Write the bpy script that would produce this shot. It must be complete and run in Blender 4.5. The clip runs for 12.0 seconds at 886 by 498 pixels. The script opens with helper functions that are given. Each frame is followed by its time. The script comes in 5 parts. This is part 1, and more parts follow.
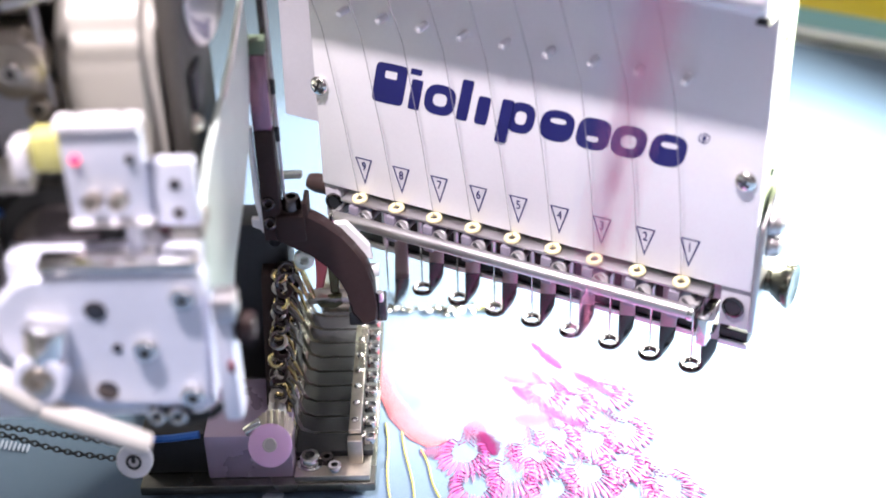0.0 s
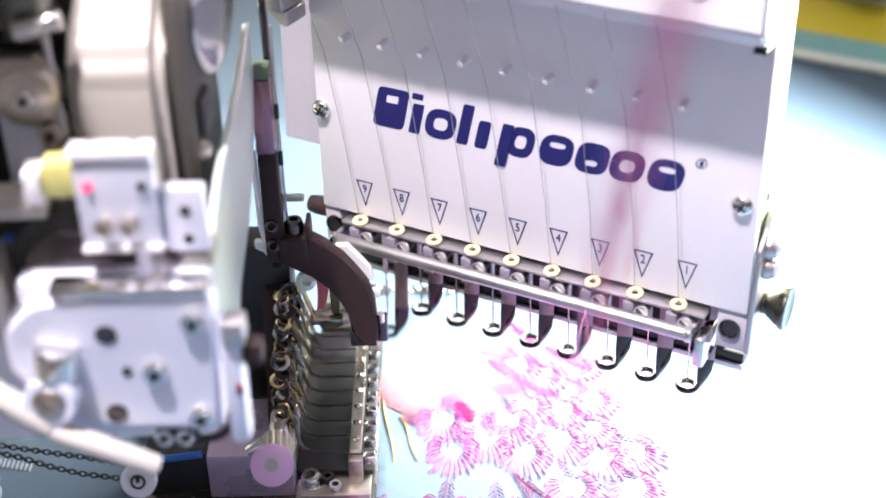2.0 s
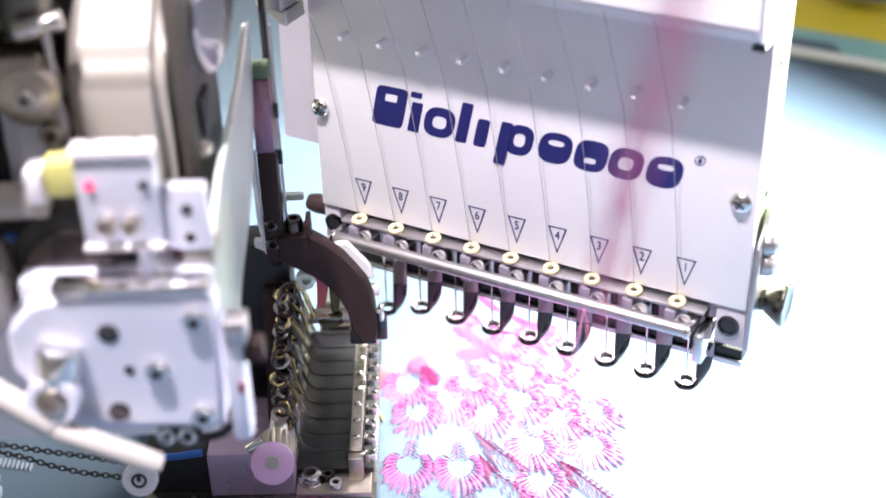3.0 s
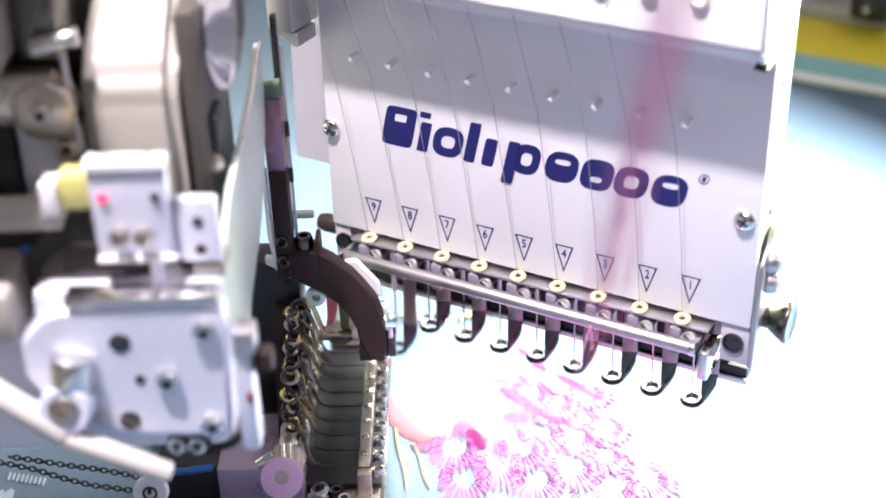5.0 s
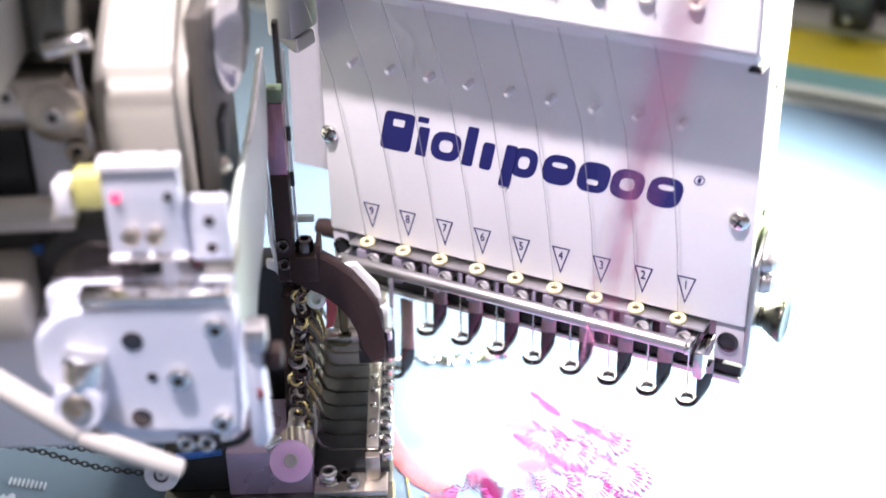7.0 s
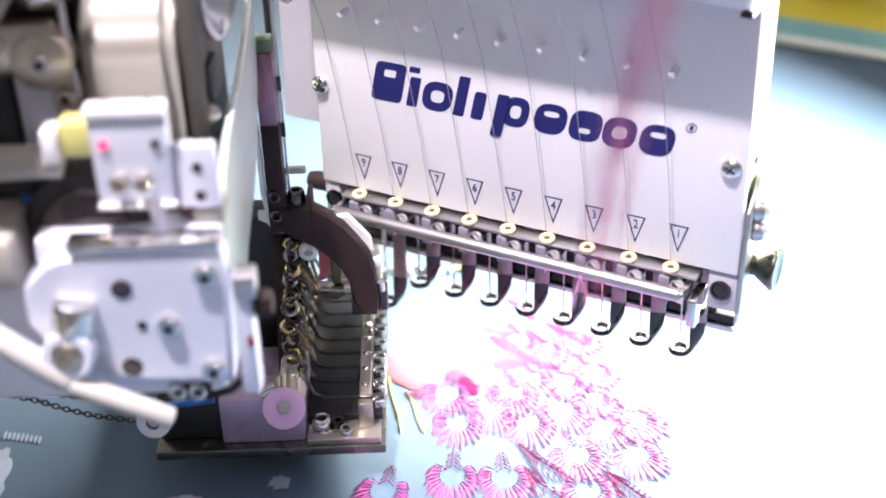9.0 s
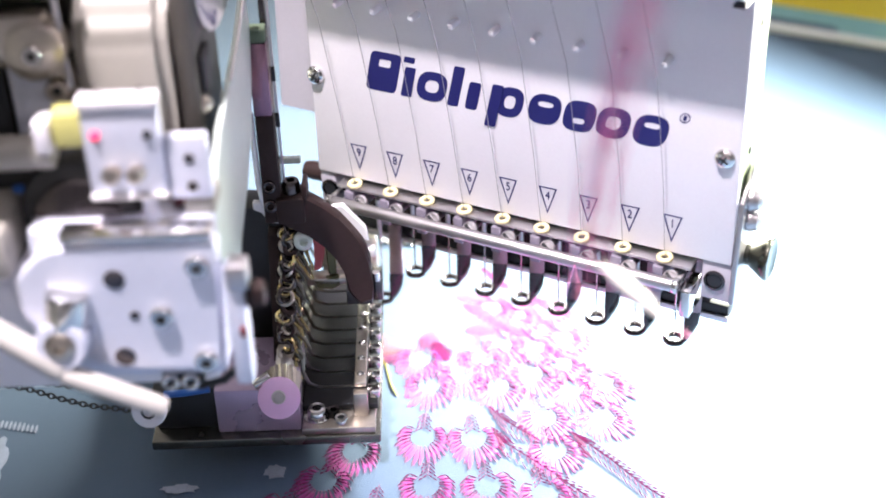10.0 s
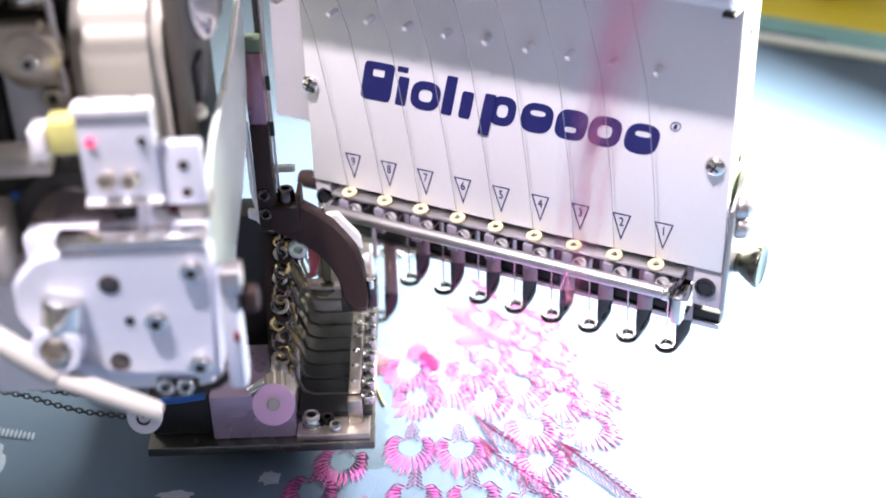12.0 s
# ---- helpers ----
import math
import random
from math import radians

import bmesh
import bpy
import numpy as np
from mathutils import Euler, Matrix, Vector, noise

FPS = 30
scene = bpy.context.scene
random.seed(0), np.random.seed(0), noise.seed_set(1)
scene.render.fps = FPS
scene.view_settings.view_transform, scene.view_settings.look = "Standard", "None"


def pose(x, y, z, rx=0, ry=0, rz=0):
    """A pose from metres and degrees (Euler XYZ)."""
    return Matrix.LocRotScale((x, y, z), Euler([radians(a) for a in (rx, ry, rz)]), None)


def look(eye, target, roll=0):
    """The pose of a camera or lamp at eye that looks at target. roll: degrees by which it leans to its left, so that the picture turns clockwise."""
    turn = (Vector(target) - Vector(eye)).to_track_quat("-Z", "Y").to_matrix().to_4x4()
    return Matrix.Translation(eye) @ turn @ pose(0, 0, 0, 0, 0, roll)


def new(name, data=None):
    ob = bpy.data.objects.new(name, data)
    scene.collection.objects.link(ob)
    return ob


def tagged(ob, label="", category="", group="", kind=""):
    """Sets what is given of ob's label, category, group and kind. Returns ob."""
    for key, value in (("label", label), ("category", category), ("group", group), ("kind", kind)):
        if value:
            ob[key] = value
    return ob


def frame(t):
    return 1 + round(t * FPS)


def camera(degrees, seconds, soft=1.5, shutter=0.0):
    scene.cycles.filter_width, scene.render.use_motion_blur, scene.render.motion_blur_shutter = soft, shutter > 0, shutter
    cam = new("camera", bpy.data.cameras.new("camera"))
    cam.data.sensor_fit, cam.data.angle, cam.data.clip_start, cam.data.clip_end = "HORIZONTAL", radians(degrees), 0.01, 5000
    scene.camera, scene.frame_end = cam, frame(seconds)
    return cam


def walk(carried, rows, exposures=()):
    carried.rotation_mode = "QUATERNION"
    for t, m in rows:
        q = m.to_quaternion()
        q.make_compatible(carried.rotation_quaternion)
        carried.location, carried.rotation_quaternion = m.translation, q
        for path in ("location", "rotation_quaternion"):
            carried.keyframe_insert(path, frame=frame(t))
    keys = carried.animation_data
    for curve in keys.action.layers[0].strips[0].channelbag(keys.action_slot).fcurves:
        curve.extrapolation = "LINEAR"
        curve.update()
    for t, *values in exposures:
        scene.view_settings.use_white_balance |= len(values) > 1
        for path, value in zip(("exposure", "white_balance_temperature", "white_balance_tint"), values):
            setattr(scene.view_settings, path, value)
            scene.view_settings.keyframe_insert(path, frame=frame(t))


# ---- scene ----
# camera and its way: seconds, x, y, z, yaw, pitch, roll
cam = camera(34.36, 12.0, soft=1.8, shutter=0.5)
cam.data.dof.use_dof = True
cam.data.dof.focus_distance = 0.59
cam.data.dof.aperture_fstop = 6.2
PATH = [
    (0, 0.2872, -0.4583, 0.3809, 29.34, -32.67, -1.78),
    (0.5, 0.2829, -0.4627, 0.3849, 28.76, -32.77, -1.64),
    (1, 0.2830, -0.4653, 0.3846, 28.63, -32.42, -1.30),
    (1.5, 0.2895, -0.4615, 0.3835, 29.39, -32.09, -1.60),
    (2, 0.2850, -0.4646, 0.3882, 28.74, -32.16, -1.37),
    (2.5, 0.2888, -0.4608, 0.3835, 29.23, -31.98, -1.42),
    (3, 0.2841, -0.4667, 0.3886, 28.50, -32.20, -1.47),
    (5, 0.2914, -0.4739, 0.3880, 29.20, -30.92, -1.64),
    (5.5, 0.2927, -0.4799, 0.3881, 28.74, -30.23, -1.78),
    (6, 0.2881, -0.4866, 0.3885, 28.17, -29.90, -1.61),
    (6.5, 0.2870, -0.4871, 0.3884, 28.11, -30.08, -1.44),
    (8.5, 0.2926, -0.4887, 0.3827, 27.95, -31.19, -1.39),
    (9, 0.2911, -0.4875, 0.3821, 28.07, -31.72, -1.77),
    (9.5, 0.2916, -0.4864, 0.3832, 28.27, -32.13, -1.91),
    (10, 0.2945, -0.4864, 0.3831, 28.23, -32.18, -1.85),
    (10.5, 0.2966, -0.4888, 0.3851, 28.20, -31.64, -1.40),
    (11, 0.2977, -0.4904, 0.3822, 28.04, -31.47, -1.47),
    (11.5, 0.2980, -0.4904, 0.3826, 28.06, -31.52, -1.76),
    (12, 0.2993, -0.4903, 0.3836, 28.18, -31.63, -1.84),
]
walk(cam, [(t, pose(x, y, z, 90 + p, 0, w) @ pose(0, 0, 0, 0, 0, r)) for t, x, y, z, w, p, r in PATH],
     [(0.0, 0.41, 6650, 16), (12.0, 0.41, 6650, 16)])

# ---- light: a hall with ceiling lamps, a spotlight above, the machine's own work lamp ----
world = bpy.data.worlds.new("hall_light")
scene.world = world
world.use_nodes = True
world.node_tree.nodes["Background"].inputs["Color"].default_value = (0.86, 0.9, 1.0, 1)
world.node_tree.nodes["Background"].inputs["Strength"].default_value = 0.5


def area_lamp(name, eye, target, size, watts, colour, size_y=0.0):
    data = bpy.data.lights.new(name, "AREA")
    data.size, data.energy, data.color = size, watts, colour
    if size_y:
        data.shape, data.size_y = "RECTANGLE", size_y
    ob = new(name, data)
    ob.matrix_world = look(eye, target)
    return ob


area_lamp("hall_spotlight", (0.0, -0.64, 1.85), (0.06, 0.0, 0.1), 0.07, 74, (1.0, 0.94, 0.97))
area_lamp("work_lamp", (0.19, 0.25, 0.15), (0.075, 0.0, -0.022), 0.40, 14.0, (0.95, 1.0, 0.86), 0.04)
area_lamp("needle_lamp", (0.08, 0.0165, 0.0322), (0.08, 0.004, -0.022), 0.16, 0.2, (0.95, 1.0, 0.96), 0.006)

# ---- materials ----
def material(name, colour, rough=0.5, metal=0.0, vary=0.12, grain=400.0, bump=0.0, blotch=40.0, rough_vary=0.1, sheen=0.0, coat=0.0, stretch=None, glow=0.0):
    m = bpy.data.materials.new(name)
    m.use_nodes = True
    nt = m.node_tree
    n, l = nt.nodes, nt.links
    b = n["Principled BSDF"]
    b.inputs["Roughness"].default_value = rough
    b.inputs["Metallic"].default_value = metal
    b.inputs["Sheen Weight"].default_value = sheen
    b.inputs["Coat Weight"].default_value = coat
    tc = n.new("ShaderNodeTexCoord")
    mp = n.new("ShaderNodeMapping")
    l.new(tc.outputs["Object"], mp.inputs["Vector"])
    if stretch:
        mp.inputs["Scale"].default_value = stretch
    fine = n.new("ShaderNodeTexNoise")
    fine.inputs["Scale"].default_value, fine.inputs["Detail"].default_value = grain, 3
    big = n.new("ShaderNodeTexNoise")
    big.inputs["Scale"].default_value, big.inputs["Detail"].default_value = blotch, 4
    l.new(mp.outputs["Vector"], fine.inputs["Vector"])
    l.new(tc.outputs["Object"], big.inputs["Vector"])
    mix = n.new("ShaderNodeMath")
    mix.operation = "MULTIPLY_ADD"
    l.new(fine.outputs["Fac"], mix.inputs[0])
    mix.inputs[1].default_value = 0.5
    l.new(big.outputs["Fac"], mix.inputs[2])
    ramp = n.new("ShaderNodeMapRange")
    ramp.inputs["From Min"].default_value, ramp.inputs["From Max"].default_value = 0.45, 1.05
    l.new(mix.outputs[0], ramp.inputs["Value"])
    col = n.new("ShaderNodeMix")
    col.data_type = "RGBA"
    l.new(ramp.outputs[0], col.inputs["Factor"])
    lo = [max(0.0, c * (1 - vary)) for c in colour]
    hi = [min(1.0, c * (1 + vary * 0.5)) for c in colour]
    col.inputs["A"].default_value, col.inputs["B"].default_value = (*lo, 1), (*hi, 1)
    l.new(col.outputs["Result"], b.inputs["Base Color"])
    rr = n.new("ShaderNodeMapRange")
    rr.inputs["To Min"].default_value, rr.inputs["To Max"].default_value = max(0.03, rough - rough_vary), min(1.0, rough + rough_vary)
    l.new(big.outputs["Fac"], rr.inputs["Value"])
    l.new(rr.outputs[0], b.inputs["Roughness"])
    if bump:
        bp = n.new("ShaderNodeBump")
        bp.inputs["Strength"].default_value, bp.inputs["Distance"].default_value = bump, 0.0006
        l.new(fine.outputs["Fac"], bp.inputs["Height"])
        l.new(bp.outputs["Normal"], b.inputs["Normal"])
    if glow:
        b.inputs["Emission Color"].default_value = (*colour, 1)
        b.inputs["Emission Strength"].default_value = glow
    return m


def woven(name, colour):
    m = material(name, colour, 0.75, vary=0.1, grain=900, blotch=18, sheen=0.15)
    nt = m.node_tree
    n, l = nt.nodes, nt.links
    tc = n.new("ShaderNodeTexCoord")
    heights = []
    for axis in ("X", "Y"):
        w = n.new("ShaderNodeTexWave")
        w.bands_direction = axis
        w.inputs["Scale"].default_value, w.inputs["Distortion"].default_value = 500, 0.6
        l.new(tc.outputs["Object"], w.inputs["Vector"])
        heights.append(w)
    add = n.new("ShaderNodeMath")
    add.operation = "ADD"
    l.new(heights[0].outputs["Fac"], add.inputs[0])
    l.new(heights[1].outputs["Fac"], add.inputs[1])
    soft = n.new("ShaderNodeTexNoise")
    soft.inputs["Scale"].default_value, soft.inputs["Detail"].default_value = 9, 2
    l.new(tc.outputs["Object"], soft.inputs["Vector"])
    b1 = n.new("ShaderNodeBump")
    b1.inputs["Strength"].default_value, b1.inputs["Distance"].default_value = 0.25, 0.0003
    l.new(add.outputs[0], b1.inputs["Height"])
    b2 = n.new("ShaderNodeBump")
    b2.inputs["Strength"].default_value, b2.inputs["Distance"].default_value = 0.5, 0.004
    l.new(soft.outputs["Fac"], b2.inputs["Height"])
    l.new(b1.outputs["Normal"], b2.inputs["Normal"])
    l.new(b2.outputs["Normal"], n["Principled BSDF"].inputs["Normal"])
    return m


WHITE = material("white_enamel", (0.80, 0.78, 0.83), 0.35, vary=0.05, grain=900, bump=0.03, blotch=25, coat=0.2)
CASTING = material("cream_enamel", (0.34, 0.322, 0.292), 0.42, vary=0.08, grain=500, bump=0.05, coat=0.2)
COVER = material("lavender_enamel", (0.44, 0.425, 0.49), 0.45, vary=0.08, grain=600, bump=0.04)
CREAM = material("cream_plastic", (0.50, 0.48, 0.46), 0.45, vary=0.08)
EDGE = material("pale_green_edge", (0.29, 0.35, 0.21), 0.5, vary=0.08)
GLAZE = material("glazed_white_ceramic", (0.85, 0.84, 0.86), 0.1, vary=0.03, coat=1.0, rough_vary=0.03)
# white plastic with reflected pink light mixed into its colour
PINKLITWHITE = material("pink_lit_white_plastic", (0.82, 0.52, 0.84), 0.35, vary=0.05, coat=0.3)
NAVY = material("navy_print", (0.012, 0.013, 0.11), 0.4, vary=0.1)
STEEL = material("brushed_steel", (0.55, 0.53, 0.55), 0.4, 1.0, vary=0.15, grain=260, bump=0.06, stretch=(1, 8, 8))
CHROME = material("chrome", (0.72, 0.71, 0.70), 0.12, 1.0, vary=0.1, rough_vary=0.06)
DARKSTEEL = material("dark_polished_steel", (0.12, 0.105, 0.108), 0.24, 1.0, vary=0.25, rough_vary=0.1)
BRONZE = material("brown_anodised_metal", (0.034, 0.020, 0.020), 0.5, 0.0, vary=0.25, bump=0.05)
BRONZE.node_tree.nodes["Principled BSDF"].inputs["Specular IOR Level"].default_value = 0.22
NICKEL = material("warm_nickel", (0.58, 0.53, 0.47), 0.3, 1.0, vary=0.25, bump=0.05)
KNOBSTEEL = material("olive_polished_steel", (0.15, 0.15, 0.125), 0.22, 1.0, vary=0.2)
# lighter mauve for the upper shanks, their reflections put into the colour
SHANKSHEEN = material("mauve_sheen_steel", (0.34, 0.26, 0.29), 0.36, 0.85, vary=0.2, grain=300, bump=0.05)
CLAMPGREY = material("lavender_grey_metal", (0.24, 0.22, 0.28), 0.4, 0.3, vary=0.15)
RINGSTEEL = material("blackened_steel", (0.055, 0.049, 0.051), 0.27, 1.0, vary=0.25)
SEQUINTAPE = material("dull_steel_tape", (0.34, 0.33, 0.30), 0.3, 1.0, vary=0.35, grain=900)
# metal tinted lavender in place of the pink it reflects
REFLECTLAVENDER = material("lavender_reflecting_metal", (0.50, 0.40, 0.56), 0.3, 0.45, vary=0.05, grain=700, bump=0.04)
MARKWHITE = material("white_print", (0.34, 0.39, 0.52), 0.6, vary=0.25, grain=900, blotch=120)
GREENCAP = material("dark_green_cap", (0.10, 0.14, 0.09), 0.5, vary=0.15)
# mauve stands for the pink reflection on the upright bar
REFLECTMAUVE = material("mauve_reflecting_metal", (0.36, 0.19, 0.25), 0.25, 0.85, vary=0.25, bump=0.05)
OLIVE = material("olive_metal", (0.16, 0.15, 0.08), 0.3, 0.8, vary=0.25)
BRASS = material("brass", (0.62, 0.50, 0.24), 0.25, 1.0, vary=0.25)
CORALPLASTIC = material("coral_pink_plastic", (0.75, 0.16, 0.19), 0.4, vary=0.1)
ALUMINIUM = material("pale_anodised_aluminium", (0.70, 0.725, 0.85), 0.42, 0.35, vary=0.08, grain=700, bump=0.05)
BLACK = material("black_plastic", (0.015, 0.016, 0.02), 0.42, vary=0.3, bump=0.06)
RUBBER = material("black_rubber", (0.02, 0.02, 0.021), 0.6, vary=0.3, bump=0.1)
GUNMETAL = material("gunmetal_strip", (0.18, 0.182, 0.165), 0.26, 0.9, vary=0.3)
YELLOW = material("yellow_ceramic", (0.68, 0.61, 0.36), 0.35, vary=0.12, coat=0.3)
YELLOWPLASTIC = material("yellow_plastic", (0.60, 0.57, 0.20), 0.4, vary=0.1)
BANDYELLOW = material("yellow_panel", (0.75, 0.58, 0.03), 0.5, vary=0.08)
REDLED = material("red_indicator", (0.9, 0.03, 0.12), 0.3, glow=1.2)
BLUE = material("blue_cable", (0.03, 0.14, 0.5), 0.4)
DARKRED = material("dark_red_plastic", (0.14, 0.012, 0.02), 0.4)
ACRYLIC = material("grey_green_anodised_sheet", (0.62, 0.70, 0.66), 0.32, 0.25, vary=0.12, grain=300, bump=0.04)
PINKTHREAD = material("pink_thread", (0.85, 0.22, 0.42), 0.6, vary=0.15, grain=3000)
LILACTHREAD = material("lilac_thread", (0.42, 0.30, 0.68), 0.6)
GREYTHREAD = material("grey_thread", (0.30, 0.29, 0.33), 0.6)
WHITETHREAD = material("white_thread", (0.85, 0.80, 0.74), 0.6)
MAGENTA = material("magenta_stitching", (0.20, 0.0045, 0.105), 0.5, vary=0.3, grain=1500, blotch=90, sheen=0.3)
# paler copy of the magenta thread, glare of the lamp in its colour
OVERLITPINK = material("overlit_magenta_stitching", (0.30, 0.026, 0.20), 0.55, vary=0.25, grain=1500, blotch=90, sheen=0.3)
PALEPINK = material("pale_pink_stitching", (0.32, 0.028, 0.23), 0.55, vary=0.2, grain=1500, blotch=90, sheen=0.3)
GREYCAST = material("grey_brown_casting", (0.12, 0.11, 0.10), 0.45, 0.4, vary=0.2, bump=0.08)
CORAL = material("coral_satin_stitching", (0.42, 0.025, 0.058), 0.5, vary=0.2, grain=1600, bump=0.4, sheen=0.3, stretch=(1, 6, 1))
LEMON = material("lemon_stitching", (0.38, 0.34, 0.04), 0.5, sheen=0.2)
FABRIC = woven("blue_fabric", (0.060, 0.106, 0.180))
TABLE = material("grey_table", (0.4, 0.42, 0.43), 0.5)
TEALPAINT = material("teal_paint", (0.24, 0.50, 0.51), 0.5, vary=0.1)
HALL = material("grey_hall", (0.5, 0.51, 0.53), 0.8, vary=0.15, grain=4, blotch=0.6)
CEILING = material("pale_ceiling", (0.6, 0.6, 0.62), 0.8, vary=0.1, grain=4, blotch=0.6)
LAMPGLOW = material("lamp_diffuser", (1.0, 0.94, 0.97), 0.5, glow=7.0)


# ---- tools ----
OFFSET = {}
DEVICE = pose(0, 0, 0, 0, 0, 28.5)  # the sequin unit stands turned against the needle case
PLAIN = pose(0, 0, 0)
FZ = -0.022  # the fabric's height


def thing(name, label, category, base=(0, 0, 0), turn=PLAIN, group="", kind=""):
    ob = new(name)
    ob.empty_display_size = 0.01
    ob.matrix_world = turn @ Matrix.Translation(base)
    OFFSET[ob] = Vector(base)
    return tagged(ob, label, category, group, kind)


def part(name, bm, mat, parent, label="", smooth=40, kind=""):
    root = parent
    while root.parent:
        root = root.parent
    if root in OFFSET:
        bmesh.ops.translate(bm, verts=bm.verts, vec=-OFFSET[root])
    bmesh.ops.recalc_face_normals(bm, faces=bm.faces)
    me = bpy.data.meshes.new(name)
    bm.to_mesh(me)
    bm.free()
    me.materials.append(mat)
    me.shade_smooth()
    me.set_sharp_from_angle(angle=radians(smooth))
    ob = new(name, me)
    ob.parent = parent
    return tagged(ob, label, kind=kind)


def again(ob, parent, offset):
    """Another piece on the same mesh."""
    o = new(ob.name.split(".")[0], ob.data)
    o.parent = parent
    o.location = offset
    return o


def block(x0, x1, y0, y1, z0, z1, bevel=0.0006, m=None, bm=None):
    own = bm is None
    b = bmesh.new()
    bmesh.ops.create_cube(b, size=1)
    for v in b.verts:
        v.co = Vector((x0 + (v.co.x + 0.5) * (x1 - x0), y0 + (v.co.y + 0.5) * (y1 - y0), z0 + (v.co.z + 0.5) * (z1 - z0)))
    if bevel:
        bmesh.ops.bevel(b, geom=b.edges[:], offset=bevel, segments=2, affect="EDGES", profile=0.5)
    if m:
        bmesh.ops.transform(b, matrix=m, verts=b.verts)
    return b if own else join(bm, b)


def join(bm, b):
    me = bpy.data.meshes.new("tmp")
    b.to_mesh(me)
    b.free()
    bm.from_mesh(me)
    bpy.data.meshes.remove(me)
    return bm


def rod(p, q, r, seg=20, r2=None, bevel=0.0, bm=None):
    p, q = Vector(p), Vector(q)
    b = bmesh.new()
    bmesh.ops.create_cone(b, cap_ends=True, segments=seg, radius1=r, radius2=r if r2 is None else r2, depth=(q - p).length)
    if bevel:
        rims = [e for e in b.edges if abs(e.verts[0].co.z - e.verts[1].co.z) < 1e-9]
        bmesh.ops.bevel(b, geom=rims, offset=bevel, segments=2, affect="EDGES", profile=0.5)
    m = Matrix.Translation((p + q) / 2) @ (q - p).to_track_quat("Z", "Y").to_matrix().to_4x4()
    bmesh.ops.transform(b, matrix=m, verts=b.verts)
    return b if bm is None else join(bm, b)


def lathe(profile, centre, axis, seg=28):
    """A turned body: (radius, height) pairs along the axis."""
    b = bmesh.new()
    rings = []
    for r, h in profile:
        rings.append([b.verts.new((max(r, 1e-6) * math.cos(2 * math.pi * k / seg), max(r, 1e-6) * math.sin(2 * math.pi * k / seg), h)) for k in range(seg)])
    for a, c in zip(rings, rings[1:]):
        for k in range(seg):
            b.faces.new((a[k], a[(k + 1) % seg], c[(k + 1) % seg], c[k]))
    b.faces.new(rings[0][::-1])
    b.faces.new(rings[-1])
    m = Matrix.Translation(centre) @ Vector(axis).to_track_quat("Z", "Y").to_matrix().to_4x4()
    bmesh.ops.transform(b, matrix=m, verts=b.verts)
    return b


def torus(centre, axis, r, t, seg=28, ring=10):
    b = bmesh.new()
    vs = [[b.verts.new(((r + t * math.cos(2 * math.pi * j / ring)) * math.cos(2 * math.pi * i / seg), (r + t * math.cos(2 * math.pi * j / ring)) * math.sin(2 * math.pi * i / seg), t * math.sin(2 * math.pi * j / ring))) for j in range(ring)] for i in range(seg)]
    for i in range(seg):
        for j in range(ring):
            b.faces.new((vs[i][j], vs[(i + 1) % seg][j], vs[(i + 1) % seg][(j + 1) % ring], vs[i][(j + 1) % ring]))
    m = Matrix.Translation(centre) @ Vector(axis).to_track_quat("Z", "Y").to_matrix().to_4x4()
    bmesh.ops.transform(b, matrix=m, verts=b.verts)
    return b


def wire(points, r, seg=8, bm=None, flat=1.0):
    """A round or flattened bar along a line of points."""
    pts = [Vector(p) for p in points]
    rs = r if isinstance(r, (list, tuple)) else [r] * len(pts)
    b = bmesh.new()
    rings = []
    up = Vector((0.13, 0.9, 0.31))
    for i, p in enumerate(pts):
        d = (pts[min(i + 1, len(pts) - 1)] - pts[max(i - 1, 0)]).normalized()
        s = d.cross(up).normalized()
        n = s.cross(d).normalized()
        rings.append([b.verts.new(p + rs[i] * (s * math.cos(2 * math.pi * k / seg) + n * flat * math.sin(2 * math.pi * k / seg))) for k in range(seg)])
    for a, c in zip(rings, rings[1:]):
        for k in range(seg):
            b.faces.new((a[k], a[(k + 1) % seg], c[(k + 1) % seg], c[k]))
    b.faces.new(rings[0][::-1])
    b.faces.new(rings[-1])
    return b if bm is None else join(bm, b)


def prism(outline, depth, origin, right, up, bevel=0.0004, bm=None):
    """A flat shape, given in (right, up), made solid backwards by depth."""
    right, up, o = Vector(right).normalized(), Vector(up).normalized(), Vector(origin)
    back = up.cross(right).normalized()
    b = bmesh.new()
    f = [b.verts.new(o + right * x + up * y) for x, y in outline]
    k = [b.verts.new(o + right * x + up * y + back * depth) for x, y in outline]
    n = len(f)
    b.faces.new(f)
    b.faces.new(k[::-1])
    for i in range(n):
        b.faces.new((f[i], k[i], k[(i + 1) % n], f[(i + 1) % n]))
    if bevel:
        bmesh.ops.bevel(b, geom=b.edges[:], offset=bevel, segments=1, affect="EDGES")
    return b if bm is None else join(bm, b)


def oval(rx, ry, n=24, cx=0.0, cy=0.0, slant=0.0):
    return [(cx + rx * math.cos(2 * math.pi * i / n) + slant * ry * math.sin(2 * math.pi * i / n), cy + ry * math.sin(2 * math.pi * i / n)) for i in range(n)]


